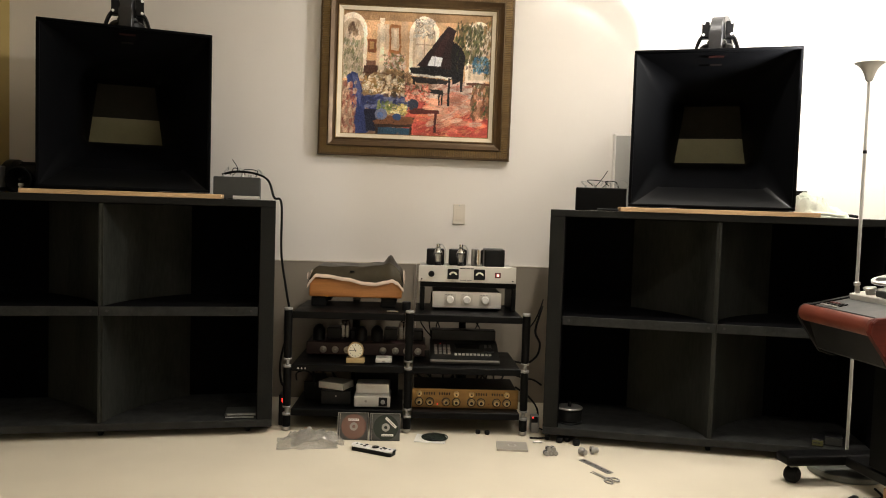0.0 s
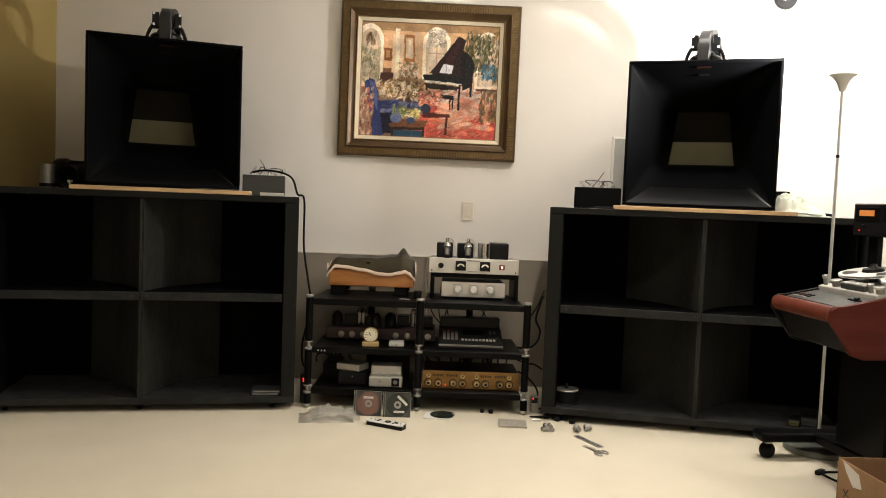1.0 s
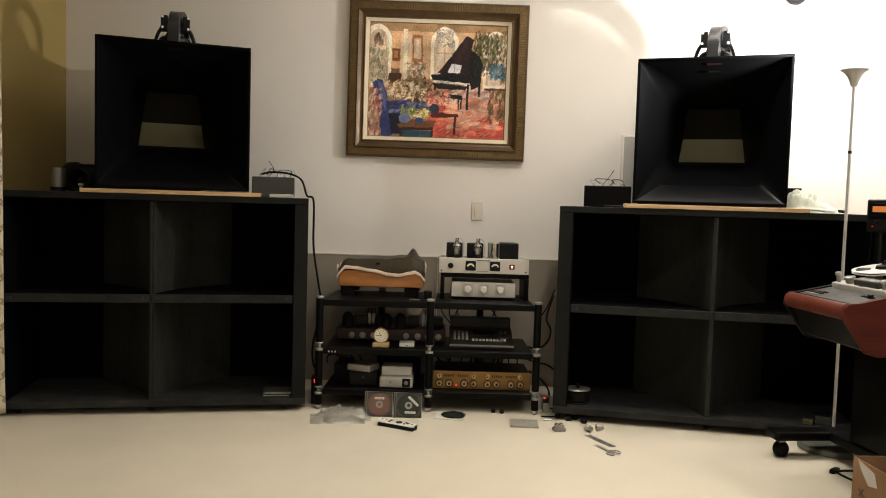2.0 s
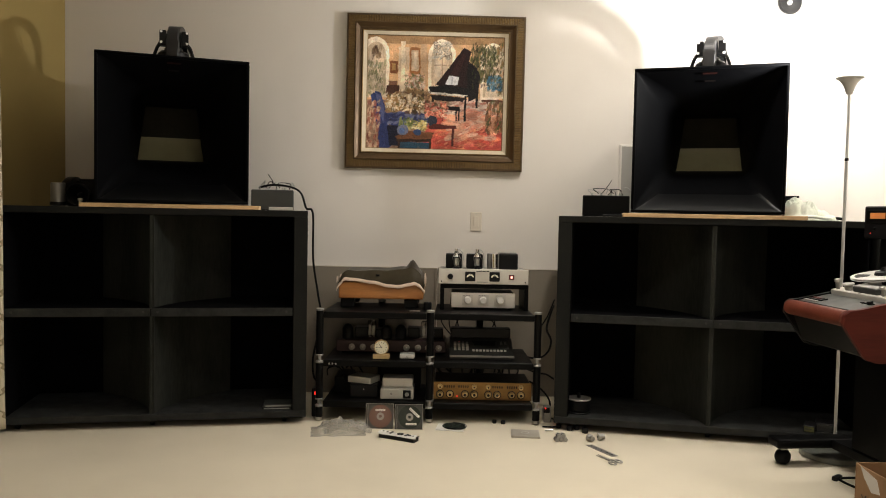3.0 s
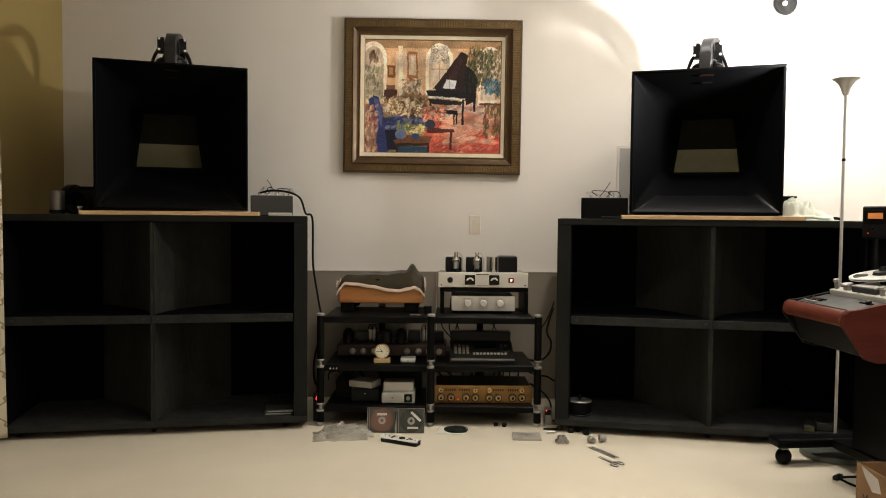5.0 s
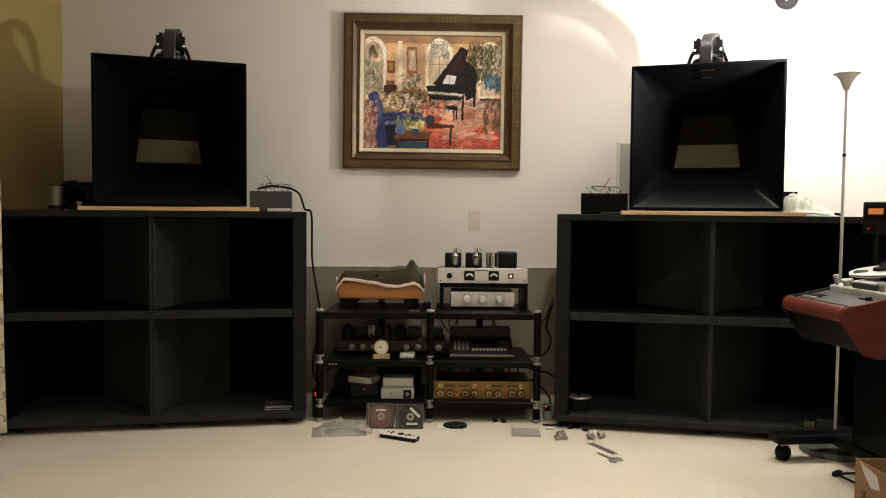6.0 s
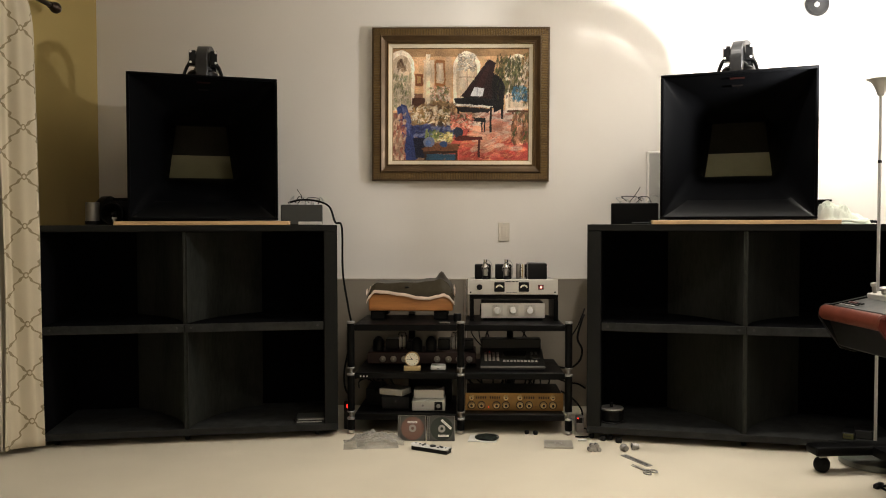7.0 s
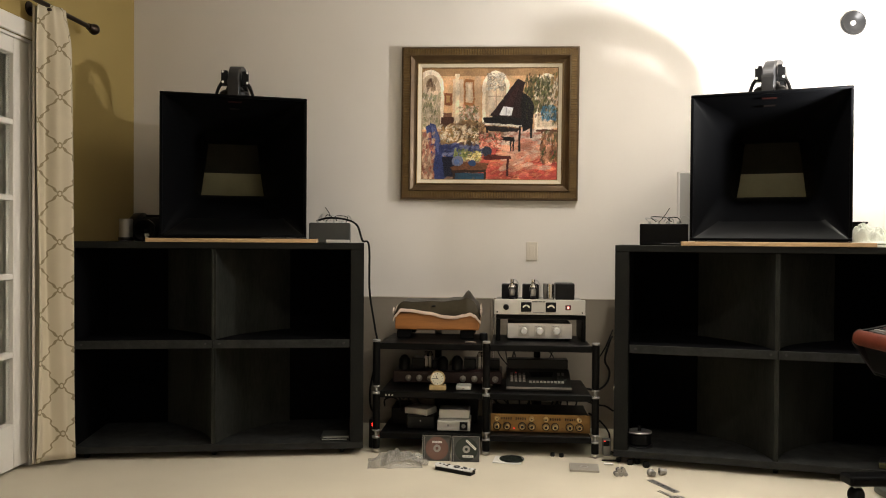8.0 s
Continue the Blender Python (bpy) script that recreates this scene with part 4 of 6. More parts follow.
    t.links.new(at_.outputs["Color"], b.inputs["Base Color"])
    b.inputs["Roughness"].default_value = 0.5
    b.inputs["Specular IOR Level"].default_value = 0.3
    no = t.nodes.new("ShaderNodeTexNoise")
    no.inputs["Scale"].default_value = 140
    bp = t.nodes.new("ShaderNodeBump")
    bp.inputs["Distance"].default_value = 0.001
    t.links.new(no.outputs["Fac"], bp.inputs["Height"])
    t.links.new(bp.outputs[0], b.inputs["Normal"])
    me.materials.append(m)
    ob = new("canvas", me)
    ob.parent = p
    ob["label"] = "loosely brushed oil on canvas"


painting()

# ---- equipment rack ----
RX = (-0.573, 0.007, 0.572)
RF, RB = 3.985, 4.44
SHELVES = (0.582, 0.327, 0.110)


def rack():
    r = thing("equipment_rack", "black steel two-bay equipment rack with silver collars", "rack")

    def post(x, y):
        for z0, z1 in ((0.022, 0.077), (0.123, 0.308), (0.356, 0.585)):
            part("post", rod(0.0195, z1 - z0, pose(x, y, z0), 20), BLACKM, r, smooth=True)
        for z in (0.093, 0.326):
            c = rod(0.0205, 0.008, pose(x, y, z + 0.021), 20)
            rod(0.0215, 0.011, pose(x, y, z - 0.016), 20, c)
            rod(0.009, 0.026, pose(x, y, z - 0.005), 14, c)
            part("collar", c, COLLAR, r, "silver threaded collar", smooth=True)
        part("cap", rod(0.021, 0.012, pose(x, y, 0.5855), 20), COLLAR, r, "silver cap", smooth=True)
        part("foot", lathe([(0, 0), (0.008, 0), (0.019, 0.008), (0.019, 0.021), (0, 0.021)], pose(x, y, 0), 18), STEEL, r, "silver spike foot", smooth=True)
    for x in RX:
        post(x, RF)
    for a, b in zip(RX, RX[1:]):
        post((a + b) / 2, RB)
    for z in SHELVES:
        for a, b in zip(RX, RX[1:]):
            m = (a + b) / 2
            # three-cornered steel shelf: straight front rail, sides running back to the rear post
            part("front_rail", box(a + 0.0205, b - 0.0205, RF - 0.012, RF + 0.013, z - 0.034, z - 0.001, 0.003), BLACKM, r)
            part("shelf", slab([(a + 0.022, RF + 0.0135), (b - 0.022, RF + 0.0135), (b - 0.03, RB - 0.02), (m + 0.04, RB - 0.021), (m - 0.04, RB - 0.021), (a + 0.03, RB - 0.02)], z - 0.018, z - 0.001, bev=0.002), BLACKM, r)
            part("rear_rail", box(a + 0.03, b - 0.03, RB - 0.0195, RB - 0.0205 + 0.001, z - 0.03, z - 0.002), BLACKM, r)
    lg = bmesh.new()
    for k in range(3):
        slab([(0, 0), (0.009, 0), (0.007, 0.009), (0.002, 0.009)], 0, 0.001, pose(-0.525 + k * 0.017, RF - 0.0125, 0.303, 90), lg)
    part("badge", lg, STEEL, r, "small silver badge")
    return r


rack()


def knob(x, y, z, r, d, material, parent, name="knob", segs=20):
    return part(name, lathe([(r * 1.05, 0), (r, d * 0.2), (r * 0.95, d * 0.85), (r * 0.8, d), (0, d)], at(x, y, z, FACING), segs), material, parent, smooth=True)


def bars(parent, x, y, z, widths, h, material, name="lettering", gap=0.003):
    bm = bmesh.new()
    for w in widths:
        box(x, x + w, y - 0.0006, y, z, z + h, bm=bm)
        x += w + gap
    return part(name, bm, material, parent)


# turntable under its cover
def turntable():
    t = thing("turntable", "orange wood turntable under a smoky soft cover", "turntable", -0.27, 4.17, SHELVES[0])
    for x in (-0.185, 0.165):
        for y in (0.05, 0.29):
            part("foot", box(x - 0.038, x + 0.038, y - 0.035, y + 0.035, 0.0, 0.048, 0.006, seg=2), RUBBER, t)
    part("plinth", box(-0.232, 0.232, 0.0, 0.35, 0.0485, 0.142, 0.008, seg=3), TEAK, t, "orange stained wooden plinth", smooth=True)
    drape = ((0, 0.100), (0.03, 0.128), (0.09, 0.157), (0.2, 0.154), (0.4, 0.141), (0.6, 0.122), (0.7, 0.119), (0.82, 0.131), (0.88, 0.139), (0.93, 0.128), (1, 0.094))

    def hem_z(u):
        """Height of the cover's lower edge along the front."""
        for (u0, z0), (u1, z1) in zip(drape, drape[1:]):
            if u <= u1:
                q = (u - u0) / (u1 - u0)
                return z0 + (z1 - z0) * q * q * (3 - 2 * q)
        return drape[-1][1]
    # soft cover: a loft with a sagging top and a raised lump over the arm
    rows = []
    nx, ny = 36, 20
    for j in range(ny + 1):
        v = j / ny
        row = []
        for i in range(nx + 1):
            u = i / nx
            x = -0.238 + 0.476 * u
            y = -0.006 + 0.362 * v
            edge = min(u / 0.09, (1 - u) / 0.07, v / 0.07, (1 - v) / 0.12, 1.0)
            rise = math.sin(max(edge, 0) * math.pi / 2) ** 0.8
            top = 0.202 - 0.002 * math.sin(u * 7) + 0.002 * math.sin(u * 17 + v * 9) * edge
            top += 0.056 * math.exp(-((u - 0.86) / 0.065) ** 2) * math.exp(-((v - 0.45) / 0.35) ** 2) + 0.006 * math.exp(-((u - 0.7) / 0.1) ** 2)
            low = max(0.150, hem_z(u)) if 0 < i < nx else 0.125
            inset = 0.02 * rise
            row.append((x * (1 - 0.05 * rise * abs(2 * u - 1)), y + inset * (1 - 2 * v), low + (top - low) * rise))
        if j == 0:
            rows.append([(x, -0.012, hem_z(i / nx)) for i, (x, y, z) in enumerate(row)])
            row = [(x, -0.010, max(z, hem_z(i / nx))) for i, (x, y, z) in enumerate(row)]
        rows.append(row)
    part("front_skirt", sheet(rows[:4], 0.003), SKIRT, t, "olive grey front of the dust cover", smooth=True)
    part("cover", sheet(rows[3:], 0.003), SMOKE, t, "smoky brown soft plastic dust cover", smooth=True)
    edge = []
    for i in range(49):
        u = i / 48
        edge.append((-0.241 + 0.482 * u, -0.0155, hem_z(u)))
    hem = bmesh.new()
    lay = [[(x, y, z - 0.009) for x, y, z in edge], [(x, y - 0.003, z) for x, y, z in edge], [(x, y, z + 0.009) for x, y, z in edge]]
    sheet(lay, 0.003, hem)
    side = [[(0.241 + 0.004 * math.sin(k), -0.011 + 0.03 * k, 0.15 - 0.020 * math.sin(k * 0.9) + dz) for k in range(12)] for dz in (-0.012, 0.012)]
    sheet(side, 0.003, hem)
    side = [[(-0.243, -0.011 + 0.03 * k, 0.148 + 0.01 * math.sin(k * 1.3) + dz) for k in range(12)] for dz in (-0.012, 0.012)]
    sheet(side, 0.003, hem)
    part("hem", hem, PIPING, t, "pale pink stitched hem", smooth=True)
    part("latch", box(-0.03, -0.008, -0.0, 0.014, 0.176, 0.184, 0.002), RUBBER, t)
    return t


turntable()
puck = thing("record_weight", "small black turned record weight", "record weight", -0.012, 4.10, SHELVES[0])
part("body", rod(0.022, 0.045, None, 20, bev=0.004), BLACK, puck, smooth=True)
key = thing("stylus_brush", "small silver stylus brush lying on the rack", "brush", -0.075, 4.02, SHELVES[0])
bk = tube([(-0.03, 0.004, 0.004), (0.0, 0.0, 0.005), (0.025, -0.004, 0.004)], 0.004)
part("handle", bk, STEEL, key, smooth=True)

# stand with preamplifier and valve amplifier
stand = thing("amplifier_stand", "low black bridge stand over a preamplifier", "stand", 0.295, 4.14, SHELVES[0])
part("top", box(-0.24, 0.24, 0.0, 0.30, 0.118, 0.141, 0.002), BLACKM, stand)
for a in (-0.24, 0.218):
    part("side", box(a, a + 0.022, 0.0, 0.30, 0.0, 0.1175, 0.002), BLACKM, stand)
pre = thing("preamplifier", "silver preamplifier with three white round knobs", "preamplifier", 0.29, 4.15, SHELVES[0])
part("case", box(-0.17, 0.17, 0.011, 0.25, 0.008, 0.092, 0.002), BLACKM, pre)
part("faceplate", box(-0.174, 0.174, 0.0, 0.010, 0.012, 0.095, 0.003), ALU, pre)
for x in (-0.085, 0.0, 0.092):
    part("panel_inset", box(x - 0.03, x + 0.03, -0.0012, -0.0004, 0.026, 0.083, 0.0003), STEEL, pre)
    knob(x, -0.001, 0.055, 0.019, 0.022, WHITEP, pre)
    bars(pre, x - 0.024, -0.0015, 0.078, (0.01, 0.012, 0.008), 0.003, GREYINK)
for x in (-0.15, 0.15):
    for y in (0.04, 0.2):
        part("foot", rod(0.012, 0.0075, pose(x, y, 0), 14), RUBBER, pre)


def valve_amp():
    a = thing("valve_amplifier", "silver valve amplifier with two meters and tubes", "amplifier", 0.288, 4.13, SHELVES[0] + 0.1415)
    part("chassis", box(-0.235, 0.235, 0.008, 0.27, 0.006, 0.078, 0.003), GREYM, a)
    fp = part("faceplate", box(-0.244, 0.244, 0.0, 0.0075, 0.002, 0.084, 0.002), ALU, a)
    part("badge_strip", box(-0.06, 0.05, -0.0012, -0.0003, 0.066, 0.080), ALU, a)
    bars(fp, -0.04, -0.0014, 0.070, (0.03, 0.02, 0.014), 0.005, INK)
    bars(fp, -0.035, -0.0014, 0.012, (0.03, 0.025), 0.004, GREYINK)
    for x in (-0.072, 0.060):
        mt = part("meter", box(x - 0.028, x + 0.028, -0.010, -0.0005, 0.018, 0.070, 0.003), BLACK, a)
        part("dial", slab([(0.020 * math.cos(q), 0.017 * math.sin(q)) for q in [math.pi * k / 12 for k in range(13)]] + [(0.012 * math.cos(q), 0.008 * math.sin(q)) for q in [math.pi * k / 12 for k in range(12, -1, -1)]], 0, 0.0008, at(x, -0.0102, 0.040, FACING)), CREAMD, mt)
        part("needle", box(x - 0.0007, x + 0.0007, -0.0119, -0.0112, 0.038, 0.058), INK, mt)
    knob(-0.180, -0.0005, 0.042, 0.015, 0.018, BLACK, a)
    part("switch_bezel", box(0.137, 0.167, -0.005, -0.0005, 0.029, 0.056, 0.002), BADGE, a)
    part("lit_switch", box(0.1465, 0.1575, -0.0075, -0.0052, 0.036, 0.049, 0.001), LAMPLENS, a, "red glowing power switch")
    for x in (-0.228, 0.228):
        part("screw", rod(0.004, 0.002, at(x, -0.0005, 0.015, FACING), 10), BLACK, a)
    for x in (-0.16, -0.045):
        part("transformer", box(x - 0.045, x + 0.045, 0.11, 0.19, 0.0785, 0.160, 0.005), BLACK, a, "black potted transformer")
        v = part("valve", lathe([(0.012, 0.0), (0.017, 0.010), (0.016, 0.024), (0.022, 0.040), (0.023, 0.053), (0.015, 0.067), (0.013, 0.076), (0.009, 0.082), (0, 0.083)], pose(x + 0.012, 0.06, 0.092), 22), BULBGLASS, a, "clear glass valve", smooth=True)
        part("base", rod(0.017, 0.014, pose(x + 0.012, 0.06, 0.0782), 18), BLACK, v, smooth=True)
        part("plate", box(x + 0.002, x + 0.022, 0.050, 0.066, 0.100, 0.140, 0.003), STEEL, v)
        part("getter", lathe([(0.0185, 0.146), (0.0135, 0.158), (0.011, 0.168), (0, 0.171)], pose(x + 0.012, 0.06, 0), 20), CHROME, v, "silvered glass top", smooth=True)
        part("top_cap", rod(0.0105, 0.016, pose(x + 0.012, 0.06, 0.1745), 16), CHROME, v, smooth=True)
        part("lead", tube([(x + 0.012, 0.06, 0.190), (x + 0.035, 0.07, 0.182), (x + 0.05, 0.09, 0.15), (x + 0.047, 0.1, 0.08)], 0.0025), STEEL, a, "silver anode lead", smooth=True)
    part("capacitor", rod(0.019, 0.088, pose(0.062, 0.08, 0.0785), 24, bev=0.003), CHROME, a, "chrome capacitor can", smooth=True)
    part("capacitor", rod(0.014, 0.088, pose(0.038, 0.12, 0.0785), 20, bev=0.003), GREYM, a, smooth=True)
    part("mains_transformer", box(0.088, 0.192, 0.07, 0.19, 0.0785, 0.168, 0.006, seg=2), BLACK, a, "large black mains transformer")
    return a


valve_amp()

# middle shelf: old valve amplifier, clock, white box, control unit


def maroon_amp():
    a = thing("vintage_amplifier", "dark maroon vintage valve amplifier with steel discs", "amplifier", -0.21, 4.17, SHELVES[1])
    part("chassis", box(-0.30, 0.30, 0.0, 0.22, 0.012, 0.076, 0.004), MAROON, a)
    for x in (-0.26, 0.26):
        for y in (0.03, 0.19):
            part("foot", rod(0.014, 0.0115, pose(x, y, 0), 14), RUBBER, a)
    for x in (-0.215, -0.155, -0.095, -0.035, 0.085, 0.148, 0.205, 0.262):
        d = part("meter_cap", lathe([(0.0175, 0), (0.0175, 0.004), (0.015, 0.006), (0, 0.006)], at(x, -0.0005, 0.038, FACING), 24), GREYM, a, "round grey steel cap", smooth=True)
        part("rivet", rod(0.003, 0.003, at(x, -0.0066, 0.038, FACING), 8), STEEL, d)
    for x, w, h, k in ((-0.245, 0.05, 0.075, 0), (-0.17, 0.06, 0.06, 1), (-0.055, 0.055, 0.05, 1), (-0.03, 0.05, 0.07, 0), (0.05, 0.05, 0.075, 0), (0.12, 0.055, 0.06, 1), (0.255, 0.05, 0.055, 1)):
        if k:
            part("transformer", box(x - w * 0.62, x + w * 0.62, 0.08, 0.17, 0.0765, 0.0765 + h, 0.004), BLACK, a)
        else:
            part("transformer", lathe([(w * 0.62, 0), (w * 0.62, h * 0.75), (w * 0.36, h), (w * 0.15, h * 1.08), (0, h * 1.08)], pose(x, 0.06, 0.0765), 20), BLACK, a, smooth=True)
    for x in (-0.125, -0.105, 0.175, 0.195):
        v = part("valve", lathe([(0.013, 0), (0.016, 0.02), (0.016, 0.075), (0.010, 0.095), (0, 0.099)], pose(x, 0.10, 0.0765), 18), BULBGLASS, a, "clear glass valve", smooth=True)
        part("plate", box(x - 0.008, x + 0.008, 0.094, 0.106, 0.088, 0.145, 0.002), GREYM, v)
    return a


maroon_amp()
clock = thing("desk_clock", "round cream clock on a light wood base", "clock", -0.252, 4.035, SHELVES[1])
part("base", box(-0.044, 0.044, -0.02, 0.03, 0, 0.026, 0.003), LIGHTWOOD, clock)
cb = part("case", lathe([(0, 0.0), (0.036, 0.0), (0.040, 0.008), (0.040, 0.026), (0.037, 0.030), (0.035, 0.0265), (0, 0.0265)], at(0, 0.012, 0.063, FACING), 36), LIGHTWOOD, clock, smooth=True)
part("dial", rod(0.0348, 0.002, at(0, -0.0146, 0.063, FACING), 36), CREAMD, cb, smooth=True)
marks = bmesh.new()
for k in range(12):
    q = math.pi * k / 6
    m = at(0, -0.0168, 0.063) @ pose(0, 0, 0, 0, math.degrees(q), 0)
    own = box(-0.0011, 0.0011, -0.0005, 0, 0.0235, 0.030)
    bmesh.ops.transform(own, matrix=m, verts=own.verts[:])
    joined(marks, own)
part("hour_mark", marks, INK, cb)
for q, ln, w in ((-88, 0.024, 0.0012), (-30, 0.018, 0.0016)):
    own = box(-w, w, -0.0005, 0, -0.004, ln)
    bmesh.ops.transform(own, matrix=at(0, -0.0176, 0.063) @ pose(0, 0, 0, 0, q, 0), verts=own.verts[:])
    part("hand", own, INK, cb)
wb = thing("media_box", "small white glossy media box", "media box", -0.115, 4.03, SHELVES[1])
part("body", box(-0.04, 0.04, 0, 0.08, 0.002, 0.026, 0.006, seg=3), WHITEP, wb, smooth=True)
part("port", box(-0.006, 0.006, -0.001, 0.001, 0.010, 0.014), GREYINK, wb)


def control_unit():
    c = thing("control_unit", "grey mixing control unit with keys and dark hood", "controller", 0.285, 4.06, SHELVES[1])
    sl = bmesh.new()
    prof = [(0.0, 0.0), (0.0, 0.018), (0.012, 0.026), (0.16, 0.075), (0.20, 0.085), (0.26, 0.085), (0.26, 0.0)]
    slab(prof, -0.172, 0.172, pose(0, 0, 0, 90, 0, 90), sl, 0.003)
    part("body", sl, DECK, c)
    part("front_edge", box(-0.174, 0.174, -0.006, 0.004, 0.010, 0.022, 0.003), GREYM, c, "silver front lip")
    hood = box(-0.166, 0.166, 0.19, 0.26, 0.0855, 0.140, 0.004)
    part("hood", hood, BLACK, c)
    tilt = math.degrees(math.atan2(0.049, 0.148))
    base = pose(0, 0.012, 0.0265, tilt)
    part("screen", slab([(-0.04, 0.10), (0.075, 0.10), (0.085, 0.148), (-0.05, 0.148)], 0.0006, 0.004, base), BLACK, c)
    for i in range(4):
        for j in range(4):
            part("key", slab([(-0.15 + i * 0.022, 0.04 + j * 0.026), (-0.136 + i * 0.022, 0.04 + j * 0.026), (-0.136 + i * 0.022, 0.056 + j * 0.026), (-0.15 + i * 0.022, 0.056 + j * 0.026)], 0.0006, 0.005, base), ALU if j < 3 else GREYM, c)
    for i in range(10):
        part("key", slab([(-0.05 + i * 0.019, 0.03), (-0.037 + i * 0.019, 0.03), (-0.037 + i * 0.019, 0.046), (-0.05 + i * 0.019, 0.046)], 0.0006, 0.005, base), WHITEP, c)
    for i in range(2):
        for j in range(2):
            part("key", slab([(0.105 + i * 0.022, 0.11 + j * 0.02), (0.118 + i * 0.022, 0.11 + j * 0.02), (0.118 + i * 0.022, 0.122 + j * 0.02), (0.105 + i * 0.022, 0.122 + j * 0.02)], 0.0006, 0.005, base), GREYM, c)
    part("jog_wheel", rod(0.026, 0.010, base @ pose(0.125, 0.075, 0.0006), 28), DECK, c, smooth=True)
    part("indicator", rod(0.003, 0.002, base @ pose(-0.12, 0.143, 0.0006), 8), LED, c, "tiny red light")
    return c


control_unit()

# bottom shelf: silver-lidded box, silver player, brass amplifier
db = thing("power_supply", "black box with a silver lid", "power supply", -0.345, 4.06, SHELVES[2])
part("body", box(-0.075, 0.075, 0, 0.2, 0, 0.070, 0.004), BLACK, db)
lid = box(-0.078, 0.062, -0.055, 0.055, 0.0705, 0.106, 0.003)
bmesh.ops.transform(lid, matrix=at(0.0, 0.075, 0) @ pose(0, 0, 0, 0, 0, -24), verts=lid.verts[:])
part("lid", lid, ALU, db, "brushed silver lid, set askew")
part("logo", rod(0.003, 0.001, at(0.0, 0, 0.045, FACING), 8), WHITEP, db)
db2 = thing("equipment_box", "plain black equipment box", "equipment box", -0.47, 4.15, SHELVES[2])
part("body", box(-0.045, 0.045, 0, 0.2, 0, 0.095, 0.004), BLACK, db2)
part("front_panel", box(-0.042, 0.042, -0.002, -0.0002, 0.004, 0.09), BLACKM, db2)
sp = thing("digital_player", "two-tier silver digital player with black window", "digital player", -0.165, 4.015, SHELVES[2])
part("lower_case", box(-0.088, 0.088, 0.0, 0.16, 0.004, 0.058, 0.005, seg=2), ALU, sp)
part("upper_case", box(-0.082, 0.082, 0.05, 0.16, 0.0585, 0.108, 0.006, seg=2), ALU, sp)
part("window", box(0.032, 0.074, -0.003, -0.0004, 0.010, 0.054, 0.002), BLACK, sp)
part("lens", rod(0.011, 0.004, at(0.053, -0.0032, 0.032, FACING), 20), GREYM, sp, smooth=True)
part("button", lathe([(0.006, 0), (0.006, 0.001), (0.004, 0.0015), (0, 0.001)], at(-0.03, -0.0004, 0.034, FACING), 16), GREYM, sp, smooth=True)
for x in (-0.07, 0.07):
    part("foot", box(x - 0.008, x + 0.008, 0.01, 0.15, 0, 0.0038), RUBBER, sp)


bx = thing("equipment_box", "tall plain black equipment box behind a player", "equipment box", -0.15, 4.25, SHELVES[2])
part("body", box(-0.115, 0.105, 0, 0.14, 0, 0.165, 0.004), BLACK, bx)
part("front_panel", box(-0.112, 0.102, -0.002, -0.0002, 0.004, 0.16), BLACKM, bx)


def brass_amp():
    a = thing("brass_preamplifier", "brass-fronted preamplifier with two rows of knobs", "preamplifier", 0.292, 4.05, SHELVES[2])
    part("case", box(-0.255, 0.255, 0.0075, 0.28, 0.004, 0.090, 0.003), BLACKM, a)
    part("faceplate", box(-0.262, 0.262, 0.0, 0.007, 0.0, 0.096, 0.002), BRASS, a)
    for x in (-0.228, -0.175, -0.095, -0.045, 0.03, 0.078, 0.155, 0.205):
        k = part("knob", lathe([(0.017, 0), (0.017, 0.006), (0.013, 0.010), (0.012, 0.02), (0, 0.021)], at(x, -0.0004, 0.031, FACING), 22), GOLDK, a, "dark centred gold knob", smooth=True)
        part("cap", rod(0.0075, 0.002, at(x, -0.0216, 0.031, FACING), 14), BLACK, k)
        part("skirt", lathe([(0.0172, 0), (0.0215, 0), (0.0215, 0.004), (0.0172, 0.004)], at(x, -0.0004, 0.031, FACING), 22), BLACK, k, smooth=True)
    for x in (-0.228, -0.045, 0.03, 0.205):
        k = part("knob", lathe([(0.0135, 0), (0.0135, 0.006), (0.010, 0.009), (0.009, 0.016), (0, 0.017)], at(x, -0.0004, 0.071, FACING), 20), GOLDK, a, smooth=True)
        part("cap", rod(0.0045, 0.002, at(x, -0.0176, 0.071, FACING), 12), BLACK, k)
    for x0 in (-0.205, -0.13, 0.052, 0.13):
        for k in range(5):
            part("slot", box(x0 + k * 0.012, x0 + k * 0.012 + 0.006, -0.003, -0.0003, 0.065, 0.078, 0.001), BLACK, a)
    part("indicator", rod(0.0035, 0.003, at(-0.137, -0.0004, 0.020, FACING), 10), LED, a, "tiny red light")
    part("indicator", rod(0.0025, 0.003, at(0.115, -0.0004, 0.024, FACING), 10), BADGE, a)
    return a


brass_amp()

# ---- things on top of the cabinets ----


